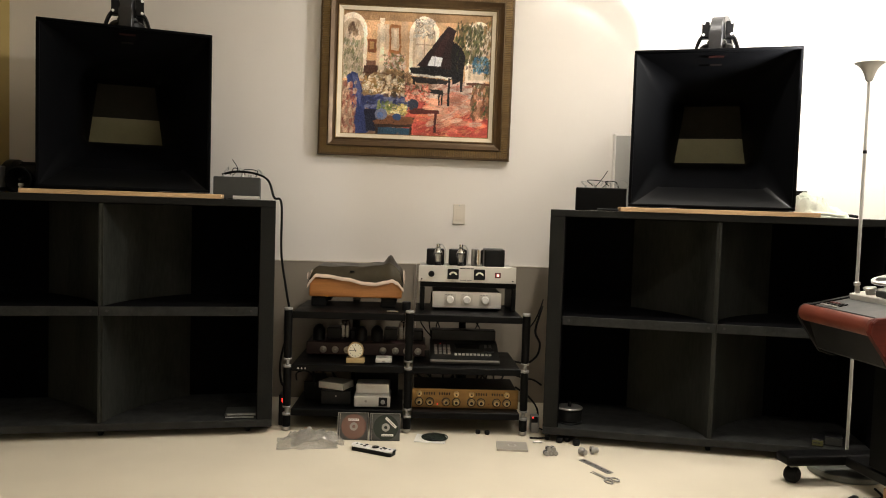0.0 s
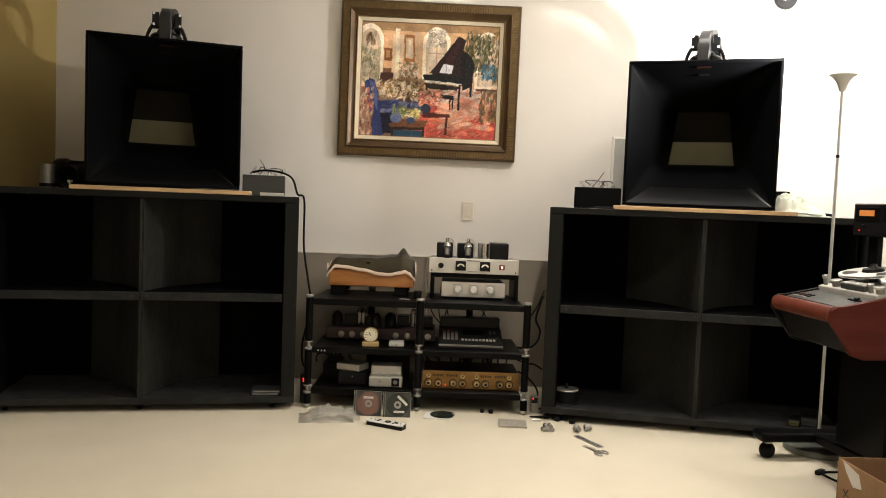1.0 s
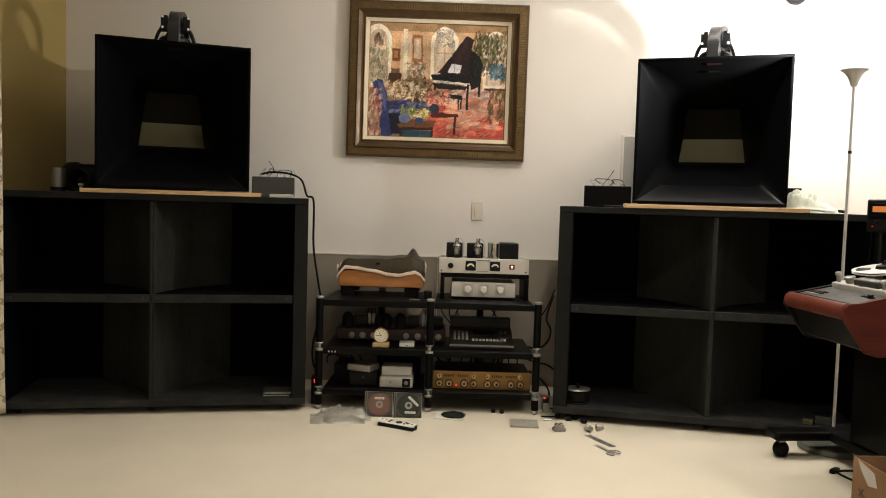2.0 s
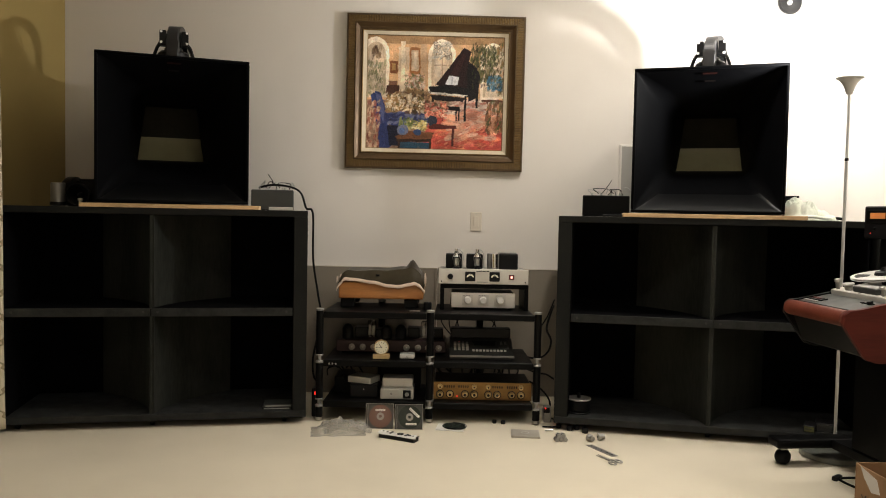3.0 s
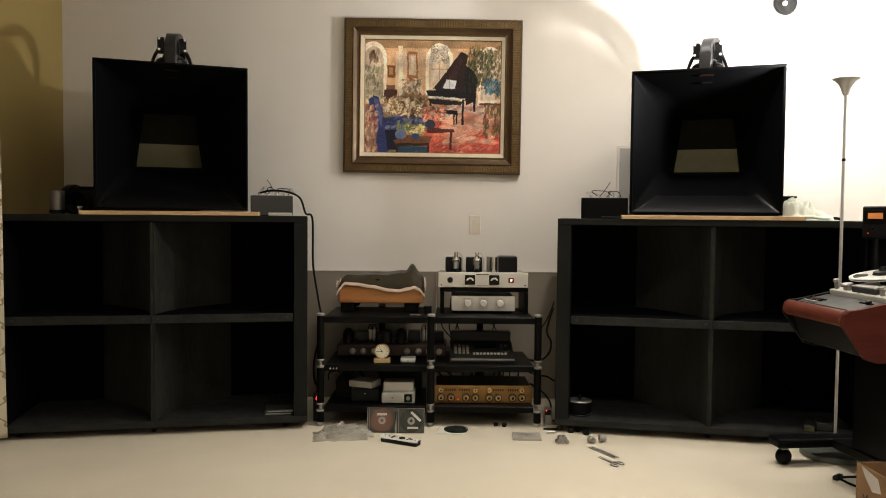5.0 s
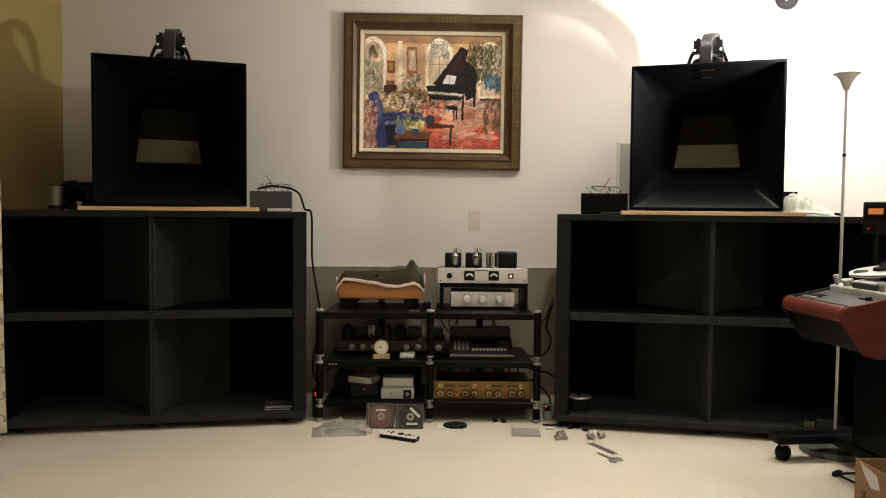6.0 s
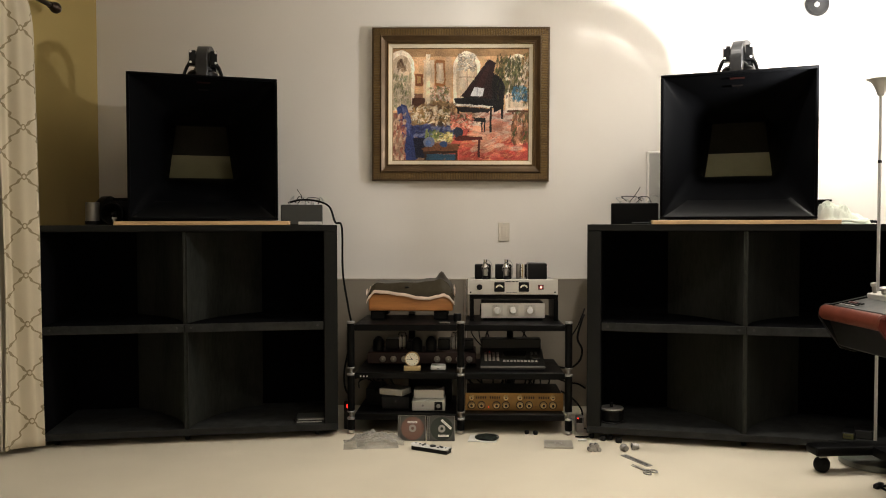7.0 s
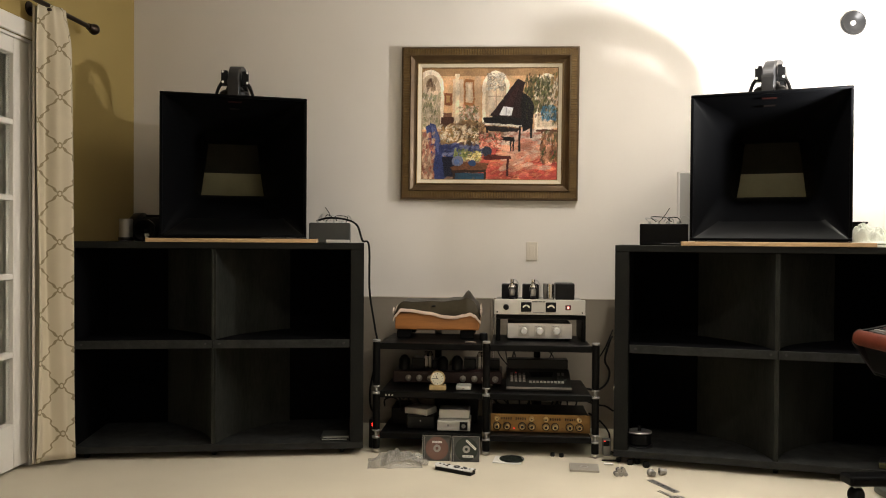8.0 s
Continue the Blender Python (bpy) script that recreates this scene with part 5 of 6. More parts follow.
def crossover(x, y, turn, w, d, h, side):
    c = thing("crossover_box", "black crossover box with loose wires on top", "crossover box", x, y, CH + 0.0005, turn, group="crossover boxes")
    # left case is paler, to paint in the light that falls on it
    part("case", box(-w / 2, w / 2, 0, d, 0.0, h, 0.004), DECK if side < 0 else BLACKM, c)
    for k in range(4):
        part("terminal", rod(0.006, 0.014, pose(-w * 0.3 + k * w * 0.2, d * 0.35, h), 10), STEEL, c)
    rnd = random.Random(3 + side)
    for k in range(5):
        x0 = -w * 0.32 + k * w * 0.16
        part("wire", tube([(x0, d * 0.35, h + 0.012), (x0 + rnd.uniform(-0.03, 0.03), d * 0.3, h + rnd.uniform(0.03, 0.05)), (x0 + rnd.uniform(0.02, 0.07), d * 0.4, h + rnd.uniform(0.02, 0.035)), (x0 + 0.05, d * 0.6, h + 0.006)], 0.0022), RUBBER if k % 2 else STEEL, c, smooth=True)
    part("wire", tube([(-w * 0.1, d * 0.3, h + 0.01), (0.0, d * 0.3, h + 0.04), (w * 0.12 * side, d * 0.3, h + 0.085)], 0.002), RUBBER, c, smooth=True)
    return c


crossover(-0.845, 4.06, LC[2], 0.22, 0.2, 0.108, -1)
crossover(0.928, 4.07, RC[2], 0.245, 0.2, 0.112, 1)
sb = thing("silver_bar", "short flat silver metal bar", "metal bar", -0.79, 4.015, CH + 0.0005, LC[2])
part("bar", box(-0.062, 0.062, -0.012, 0.012, 0, 0.017, 0.002), ALU, sb)
ds = thing("flat_case", "thin flat black case", "flat case", 0.97, 4.0, CH + 0.0005, RC[2])
part("lid", box(-0.07, 0.07, -0.02, 0.05, 0, 0.011, 0.002), BLACK, ds)
for x, y, w, h, turn in ((-1.72, 4.09, 0.34, 0.135, LC[2]), (1.80, 4.13, 0.34, 0.118, RC[2])):
    q = thing("equipment_case", "flat-topped black case standing behind a horn", "equipment case", x, y, CH + 0.0005, turn, group="black cases")
    part("body", box(-w / 2, w / 2, 0, 0.18, 0, h, 0.005), BLACK, q)
    part("lid", box(-w / 2 - 0.003, w / 2 + 0.003, -0.003, 0.183, h + 0.0003, h + 0.012, 0.003), BLACKM, q)

can = thing("capacitor_can", "upright silver metal can with a black clamp", "metal can", -1.945, 3.985, CH + 0.0005)
part("can", rod(0.036, 0.122, None, 28, bev=0.004), GREYM, can, smooth=True)
part("clamp", lathe([(0.037, 0.006), (0.040, 0.006), (0.040, 0.022), (0.037, 0.022)], None, 28), BLACK, can, smooth=True)
hp = thing("horn_tweeter", "black round horn tweeter with domed back", "tweeter", -1.905, 4.07, CH + 0.0005, -8)
part("back_chamber", lathe([(0, -0.06), (0.05, -0.055), (0.078, -0.02), (0.078, 0.02), (0.06, 0.04)], at(0, 0, 0.079, pose(0, 0, 0, 0, 90)), 30), BLACK, hp, smooth=True)
part("flare", lathe([(0.012, 0.0), (0.02, 0.03), (0.055, 0.062), (0.06, 0.06), (0.058, 0.03), (0.05, 0.0)], at(0.085, -0.06, 0.0605, pose(0, 0, 0, 90, 0, 14)), 30), BLACK, hp, smooth=True)
part("phase_plug", lathe([(0, 0.045), (0.01, 0.035), (0.014, 0.01)], at(0.085, -0.06, 0.0605, pose(0, 0, 0, 90, 0, 14)), 16), DRIVER, hp, smooth=True)
cup = thing("binding_post", "small clear and steel binding post", "binding post", -1.79, 3.90, CH + 0.0005)
part("stem", rod(0.008, 0.03, None, 12), STEEL, cup, smooth=True)
part("cap", rod(0.013, 0.012, pose(0, 0, 0.0302), 14), WHITEP, cup, smooth=True)


def cloth():
    c = thing("cleaning_cloth", "crumpled pale green and white cotton cloth", "cloth", 1.905, 3.86, CH + 0.001, RC[2])
    # overlapping folds: centre and half size on the cloth, height in metres
    FOLDS = ((-0.5, 0.1, 0.5, 0.8, 0.125), (-0.05, -0.15, 0.5, 0.7, 0.104), (0.42, -0.1, 0.42, 0.6, 0.060), (0.72, -0.45, 0.27, 0.4, 0.034), (-0.25, -0.6, 0.6, 0.32, 0.036))
    rows = []
    n = 48
    for j in range(n + 1):
        row = []
        for i in range(n + 1):
            u, v = i / n * 2 - 1, j / n * 2 - 1
            h = 0.0
            for cx, cy, rx, ry, top in FOLDS:
                a, b = (u - cx) / rx, (v - cy) / ry
                h = max(h, top * max(0.0, 1 - a * a - b * b) ** 0.45)
            h *= 1 + 0.22 * noise.noise(Vector((u * 2.6, v * 2.6, 3.1))) - 0.34 * abs(noise.noise(Vector((u * 5 + v * 4, v * 3 - u * 2, 9)))) - 0.2 * abs(noise.noise(Vector((u * 9 - v * 6, v * 7, 4))))
            row.append((0.125 * u + 0.012 * noise.noise(Vector((u * 2, v * 2, 7))), 0.085 * v + 0.012 * noise.noise(Vector((u * 2, v * 2, 1))), max(0.002, h)))
        rows.append(row)
    part("fabric", sheet(rows, 0.003), CLOTHG, c, smooth=True)
    part("stripe_hem", tube([(-0.06, -0.082, 0.012), (0.0, -0.09, 0.018), (0.05, -0.085, 0.012), (0.10, -0.06, 0.010)], 0.008), CLOTHG, c, smooth=True)
    tail = thing("cable_end", "dark braided cable end", "cable", 2.03, 3.80, CH + 0.001)
    part("braid", tube([(-0.05, 0.02, 0.008), (0.0, 0.0, 0.012), (0.03, -0.01, 0.007)], 0.007), RUBBER, tail, smooth=True)


cloth()


def cable(name, label, points, r=0.004, material=None):
    c = thing(name, label, "cable")
    part("sheath", tube(points, r, n=10), material or RUBBER, c, smooth=True)
    return c


cable("speaker_cable", "black speaker cable draped down the cabinet side", [(-0.93, 4.12, 1.225), (-0.86, 4.10, 1.24), (-0.76, 4.06, 1.232), (-0.69, 4.03, 1.20), (-0.655, 4.0, 1.12), (-0.618, 3.99, 1.09), (-0.622, 4.04, 0.85), (-0.60, 4.08, 0.66), (-0.585, 4.10, 0.52), (-0.625, 4.10, 0.32), (-0.62, 4.1, 0.21), (-0.59, 4.12, 0.17), (-0.60, 4.2, 0.12)], 0.0055)
cable("speaker_cable", "black speaker cable looping behind the rack", [(0.69, 4.25, 0.60), (0.655, 4.1, 0.585), (0.628, 4.06, 0.50), (0.652, 4.06, 0.44), (0.64, 4.06, 0.38), (0.60, 4.12, 0.33), (0.56, 4.3, 0.30)], 0.0055)
cable("speaker_cable", "thin black cable hanging beside the cabinet", [(0.70, 4.3, 0.63), (0.665, 4.15, 0.61), (0.63, 4.1, 0.55), (0.60, 4.2, 0.47)], 0.0035)
rnd = random.Random(11)
for k in range(7):
    x = 0.07 + 0.05 * k
    cable("interconnect_cable", "black interconnect cable hanging behind the equipment", [(x, 4.44, 0.64), (x + rnd.uniform(-0.05, 0.05), 4.5, 0.56), (x + rnd.uniform(-0.08, 0.06), 4.5, 0.46), (x + rnd.uniform(-0.1, 0.1), 4.48, 0.36)], 0.0035)
for k in range(8):
    x = 0.08 + 0.055 * k
    cable("interconnect_cable", "black interconnect cable coiled behind the preamplifier", [(x, 4.36, 0.13), (x + rnd.uniform(-0.03, 0.03), 4.35, 0.24), (x + rnd.uniform(-0.06, 0.06), 4.34, 0.265), (x + rnd.uniform(-0.04, 0.07), 4.37, 0.215), (x + 0.03, 4.45, 0.15)], 0.0045)
for k in range(3):
    x = -0.52 + 0.05 * k
    cable("interconnect_cable", "black cable behind the lower shelf", [(x - 0.06, 4.36, 0.21), (x, 4.36, 0.235), (x + 0.04, 4.37, 0.18), (x + 0.09, 4.38, 0.14)], 0.0045)

cable("interconnect_cable", "black cable looping beside the lower shelf", [(-0.56, 4.20, 0.20), (-0.545, 4.10, 0.255), (-0.50, 4.07, 0.275), (-0.465, 4.08, 0.25), (-0.455, 4.12, 0.19)], 0.004)
cable("power_cable", "black power cable running along the wall board", [(0.56, 4.40, 0.215), (0.62, 4.36, 0.20), (0.665, 4.30, 0.205), (0.70, 4.25, 0.19)], 0.005)
cable("power_cable", "black power cable running along the wall board", [(0.58, 4.36, 0.15), (0.63, 4.22, 0.135), (0.66, 4.12, 0.10), (0.655, 4.06, 0.06)], 0.005)

pl = thing("mains_plug", "black power plug with a red neon", "mains plug", -0.603, 4.06, 0.10)
part("body", box(-0.022, 0.018, 0, 0.06, -0.0995, 0.055, 0.006, seg=2), BLACK, pl)
part("neon", box(-0.006, 0.010, -0.003, -0.0004, 0.018, 0.038, 0.002), LED, pl, "red neon light")
ps = thing("power_strip", "upright grey power strip with a red neon", "power strip", 0.64, 4.03, 0)
part("body", box(-0.02, 0.02, 0, 0.05, 0, 0.085, 0.004), GREYM, ps)
part("switch", box(-0.02, 0.012, -0.004, -0.0003, 0.052, 0.082, 0.002), BLACK, ps)
part("neon", rod(0.004, 0.003, at(-0.012, -0.0042, 0.078, FACING), 8), LED, ps, "red neon light")
part("lead", tube([(0.02, 0.02, 0.02), (0.05, 0.0, 0.012), (0.06, -0.06, 0.006), (0.02, -0.1, 0.006), (-0.04, -0.1, 0.006)], 0.004), RUBBER, ps, smooth=True)
hd = thing("plug_end", "steel jack plug on a black lead", "plug", 0.625, 3.865, 0.0)
part("plug", rod(0.006, 0.045, pose(-0.02, 0, 0.0061, 0, 90), 12), STEEL, hd, smooth=True)

# ---- things in the cabinet cells ----
fz = CZ + 0.0345
spool = thing("wire_spool", "black wire spool with a grey top flange", "spool", 0.797, 3.985, fz)
part("flange", rod(0.064, 0.008, None, 36), BLACK, spool, smooth=True)
part("winding", rod(0.059, 0.060, pose(0, 0, 0.0082), 36), RUBBER, spool, smooth=True)
part("flange", rod(0.064, 0.008, pose(0, 0, 0.0685), 36), GREYM, spool, "grey top flange", smooth=True)
part("spindle", rod(0.009, 0.025, pose(0, 0, 0.0767), 14), BLACK, spool, smooth=True)
for k in range(2):
    dv = thing("disc_case", "flat dark disc case lying in a cabinet cell", "disc case", -0.785 + 0.006 * k, 3.968 + 0.004 * k, fz + 0.0122 * k, LC[2] + 2 * k - 2, group="stacked disc cases")
    part("shell", box(-0.078, 0.078, -0.05, 0.07, 0, 0.012, 0.002), DECK if k == 1 else BLACK, dv)
    part("spine_label", box(-0.07, 0.06, -0.0515, -0.0503, 0.003, 0.009), GREYINK, dv)
for x, y, w, h, mt, a, lab in ((1.865, 3.665, 0.05, 0.032, YELLOW, -30, "small black carton with a yellow-green end"), (1.945, 3.675, 0.075, 0.040, BLACK, -24, "small black carton with a grey label")):
    ct = thing("small_carton", lab, "carton", x, y, fz, a, group="small cartons")
    part("body", box(-w / 2, w / 2, 0.0005, 0.11, 0, h, 0.002), BLACK, ct)
    part("end_label", box(-w / 2 + 0.003, w / 2 - 0.003, -0.0012, 0.0, 0.004, h - 0.004), mt if mt is YELLOW else DECK, ct)
    bars(ct, -w / 2 + 0.008, -0.0014, h * 0.45, (w * 0.3, w * 0.2), h * 0.15, INK)

# ---- things on the floor ----


def jewel_case(x, y, turn, disc, label, marks):
    c = thing("disc_case", label, "disc case", x, y, 0.0, turn, group="leaning disc cases")
    tl = pose(0, 0, 0.0015, -12)

    def tilted(name, bm, material, parent=c, lab=""):
        bmesh.ops.transform(bm, matrix=tl, verts=bm.verts[:])
        return part(name, bm, material, parent, lab)
    tray = tilted("tray", box(-0.071, 0.071, 0.0015, 0.008, 0.0, 0.124, 0.001), mat_tray)
    tilted("disc", rod(0.058, 0.0012, at(0.004, 0.0008, 0.062, FACING), 48), disc, tray, "printed disc")
    tilted("hub", lathe([(0.0075, 0), (0.019, 0), (0.019, 0.0006), (0.0075, 0.0006)], at(0.004, -0.0005, 0.062, FACING), 32), GREYM, tray)
    for x0, x1, z0, z1, a in marks:
        bm = box(-(x1 - x0) / 2, (x1 - x0) / 2, -0.0016, -0.0006, -(z1 - z0) / 2, (z1 - z0) / 2)
        bmesh.ops.transform(bm, matrix=at((x0 + x1) / 2, 0, (z0 + z1) / 2) @ pose(0, 0, 0, 0, a), verts=bm.verts[:])
        lb = tilted("paper_label", bm, PAPER, tray, "white paper label")
        bm = bmesh.new()
        n = max(3, int((x1 - x0) / 0.008))
        for k in range(n):
            box(-(x1 - x0) * 0.42 + k * (x1 - x0) * 0.84 / n, -(x1 - x0) * 0.42 + (k + 0.7) * (x1 - x0) * 0.84 / n, -0.0021, -0.0017, -0.002, 0.0015, bm=bm)
        bmesh.ops.transform(bm, matrix=at((x0 + x1) / 2, 0, (z0 + z1) / 2) @ pose(0, 0, 0, 0, a), verts=bm.verts[:])
        tilted("print", bm, GREYINK, lb)
    rimb = box(-0.071, 0.071, -0.003, 0.008, 0.1243, 0.1262)
    for a in (-0.0712, 0.0692):
        box(a, a + 0.002, -0.003, 0.008, 0.0, 0.124, bm=rimb)
    box(-0.0615, -0.0595, -0.0025, 0.0012, 0.002, 0.122, bm=rimb)
    tilted("case_edge", rimb, GREYM, c)
    return c


mat_tray = mat("grey_black_disc_tray", (0.045, 0.045, 0.042), 0.35, vary=0.15, scale=12, bump=0)
jewel_case(-0.243, 3.848, 0, RED_DISC, "open disc case with a salmon disc, leaning upright", ((-0.022, 0.028, 0.088, 0.098, 0),))
jewel_case(-0.093, 3.843, 1, DISC, "open disc case with a dark labelled disc, leaning upright", ((-0.005, 0.061, 0.078, 0.090, 42), (-0.015, 0.04, 0.022, 0.032, 0)))


def remote():
    r = thing("remote_control", "white remote control with black keys lying down", "remote control", -0.135, 3.672, 0.007, -27)
    bm = bmesh.new()
    rows = []
    n = 14
    for k in range(n + 1):
        u = k / n
        x = -0.105 + 0.21 * u
        w = 0.024 + 0.004 * math.cos(u * 2 * math.pi) * 0.5
        if k in (0, n):
            w *= 0.7
        h = 0.022 - 0.004 * math.sin(u * math.pi)
        rows.append([(x, -w, 0.0125), (x, -w * 1.02, h * 0.8), (x, -w * 0.75, h), (x, 0, h + 0.001), (x, w * 0.75, h), (x, w * 1.02, h * 0.8), (x, w, 0.0125)])
    sheet(rows, 0, bm)
    bmesh.ops.holes_fill(bm, edges=[e for e in bm.edges if e.is_boundary])
    part("shell", bm, WHITEP, r, "white plastic shell", smooth=True)
    part("underside", box(-0.10, 0.10, -0.0235, 0.0235, -0.007, 0.0122, 0.003), BLACK, r)
    part("pad_ring", lathe([(0.008, 0), (0.016, 0), (0.016, 0.003), (0.008, 0.003)], pose(0.01, 0, 0.0195), 24), BLACK, r, smooth=True)
    for x, y, w in ((-0.04, -0.010, 0.007), (-0.04, 0.010, 0.007), (-0.062, 0.0, 0.006), (0.045, -0.011, 0.006), (0.045, 0.011, 0.006), (0.06, 0, 0.009), (-0.085, 0, 0.005), (0.085, -0.006, 0.004)):
        part("button", rod(w, 0.003, pose(x, y, 0.0195 if abs(x) < 0.07 else 0.021), 14), BLACK, r, smooth=True)


remote()


def plastic_bag():
    b = thing("plastic_bag", "crumpled clear plastic bag lying on the carpet", "plastic bag", -0.445, 3.79, 0.0, 8)
    rows = []
    n = 46
    for j in range(n + 1):
        row = []
        for i in range(n + 1):
            u, v = i / n * 2 - 1, j / n * 2 - 1
            e = max(0, 1 - (abs(u) ** 2 + abs(v) ** 2)) ** 0.8
            h = 0.062 * e * (0.6 + 0.9 * abs(noise.noise(Vector((u * 2.2, v * 1.8, 2.0))))) + 0.026 * e * abs(noise.noise(Vector((u * 6, v * 5, 5.0)))) + 0.012 * e * noise.noise(Vector((u * 13, v * 11, 8)))
            row.append((0.135 * u * (1 + 0.12 * noise.noise(Vector((v * 3, 1, 2)))), 0.09 * v * (1 + 0.25 * noise.noise(Vector((u * 3, 4, 2)))), max(0.0015, h)))
        rows.append(row)
    bag = part("film", sheet(rows, 0.0006), BAGP, b, smooth=False)
    knot = part("crumpled_end", sheet([[(x * 0.9 + 0.05, y, max(0.003, z * 0.8 + 0.004)) for x, y, z in r[::3]] for r in rows[8:38:3]], 0.0006), BAGP, b)
    return b


plastic_bag()

for x, y, a, w in ((0.125, 3.885, -8, 0.142),):
    o = thing("disc_case", "open flat disc case with a black disc", "disc case", x, y, 0.0, a)
    part("lid", box(-0.075, 0.07, -0.055, 0.06, 0, 0.006, 0.001), WHITEP, o)
    part("inlay", box(-0.07, 0.066, -0.05, 0.056, 0.0062, 0.0068), PAPER, o)
    part("disc", rod(0.06, 0.002, pose(0.012, 0.012, 0.0075, 2, 2), 40), DISC, o, smooth=True)
    part("tray_edge", tube([(-0.02, -0.03, 0.011), (0.05, -0.045, 0.011), (0.076, 0.0, 0.012), (0.06, 0.05, 0.012), (0.0, 0.07, 0.012)], 0.003), BLACK, o, smooth=True)
fc = thing("disc_case", "closed flat grey disc case on the carpet", "disc case", 0.497, 3.79, 0.0, -4)
part("shell", box(-0.071, 0.071, -0.062, 0.062, 0.0, 0.0098, 0.001), mat("grey_case_plastic", (0.36, 0.33, 0.28), 0.3, vary=0.1), fc)
part("inlay", box(-0.066, 0.066, -0.058, 0.058, 0.0102, 0.0108), mat("pale_grey_card", (0.36, 0.335, 0.285), 0.5, vary=0.15), fc)
part("hub_mark", lathe([(0.016, 0), (0.02, 0), (0.02, 0.0006), (0.016, 0.0006)], pose(0, 0, 0.011), 28), STEEL, fc)


def connector_bundle(x, y, a):
    c = thing("connector_bundle", "small bundle of nickel connector barrels", "connectors", x, y, 0.0, a)
    for k, (cx, cz) in enumerate(((-0.017, 0.0106), (0.0045, 0.0106), (0.026, 0.0106), (-0.0065, 0.029), (0.0155, 0.029))):
        barrel = part("barrel", rod(0.0104, 0.034, pose(cx, 0.017, cz, 90), 16), GREYM, c, smooth=True)
        part("ring", lathe([(0.0105, 0), (0.0114, 0.001), (0.0114, 0.006), (0.0105, 0.007)], pose(cx, 0.006 - 0.001 * k, cz, 90), 16), DRIVER, barrel, smooth=True)


connector_bundle(0.655, 3.69, 8)
for x, y, r, h, mt, lab in ((0.685, 3.93, 0.013, 0.02, BLACK, "small black rubber foot"), (0.735, 3.885, 0.016, 0.024, BLACK, "small black rubber foot"), (0.775, 3.905, 0.015, 0.022, BLACK, "small black rubber foot"), (0.808, 3.845, 0.017, 0.026, BLACK, "small black rubber foot"), (0.40, 3.99, 0.013, 0.018, BLACK, "small black rubber foot"), (0.355, 4.0, 0.012, 0.018, BLACK, "small black rubber foot")):
    f = thing("rubber_foot", lab, "rubber foot", x, y, 0.0, group="loose rubber feet")
    part("pad", lathe([(0, 0), (r * 0.85, 0), (r, h * 0.3), (r, h * 0.85), (r * 0.85, h), (0, h)], None, 18), mt, f, smooth=True)
for x, y, a in ((0.80, 3.705, 25), (0.847, 3.715, 100)):
    f = thing("castor_cup", "round grey metal cup lying on its side", "metal cup", x, y, 0.0181, a, group="metal cups")
    part("cup", lathe([(0, 0), (0.018, 0), (0.018, 0.012), (0.012, 0.018), (0.012, 0.034), (0, 0.034)], pose(0, 0, 0, 90), 22), GREYM, f, smooth=True)
    part("hole", rod(0.006, 0.002, pose(0, 0.0022, 0, 90), 12), BLACK, f)
ru = thing("steel_strip", "flat steel strip with drilled holes", "metal strip", 0.832, 3.545, 0.0, -63)
part("strip", box(-0.096, 0.096, -0.017, 0.017, 0.0, 0.003, 0.001), GREYM, ru)
for k in range(5):
    part("hole", rod(0.004, 0.0006, pose(-0.076 + k * 0.038, 0.0, 0.0031), 10), BLACK, ru)


def scissors():
    s = thing("scissors", "small steel scissors lying open on the carpet", "scissors", 0.832, 3.40, 0.0, -62)
    for sgn, z in ((1, 0.0), (-1, 0.0042)):
        bl = slab([(-0.08, 0.001 * sgn), (-0.01, 0.008 * sgn), (0.024, 0.005 * sgn), (0.024, -0.004 * sgn), (-0.01, -0.004 * sgn)], 0.0, 0.003, pose(0, 0, z, 0, 0, 4 * sgn))
        part("blade", bl, GREYM, s)
        c = Vector((0.049, -0.017 * sgn, z + 0.004))
        ring = [c + Vector((0.021 * math.cos(q), 0.013 * math.sin(q), 0)) for q in [2 * math.pi * k / 20 for k in range(21)]]
        h = tube(ring, 0.0036, n=1)
        tube([(0.016, -0.001 * sgn, z + 0.002), (0.032, -0.010 * sgn, z + 0.004)], 0.004, h, n=2)
        part("handle", h, GREYM, s, smooth=True)
    part("pivot", rod(0.004, 0.003, pose(0, 0, 0.0073), 12), STEEL, s)


scissors()

# ---- torchiere floor lamp ----
lampo = thing("floor_lamp", "satin nickel torchiere floor lamp, lit", "floor lamp", LAMP_XY[0], LAMP_XY[1], 0.0)
part("base", lathe([(0, 0), (0.144, 0), (0.152, 0.004), (0.152, 0.025), (0.147, 0.030), (0.02, 0.034), (0, 0.034)], None, 48), LAMPB, lampo, smooth=True)
part("pole", rod(0.0072, 1.358, pose(0, 0, 0.0345), 18, bev=0.001), LAMPM, lampo, smooth=True)
part("joint", lathe([(0.0073, 0), (0.0088, 0.002), (0.0088, 0.010), (0.0073, 0.014)], pose(0, 0, 1.382), 18), BLACK, lampo, smooth=True)
part("pole", rod(0.0068, 0.292, pose(0, 0, 1.3965), 18, bev=0.001), LAMPM, lampo, smooth=True)
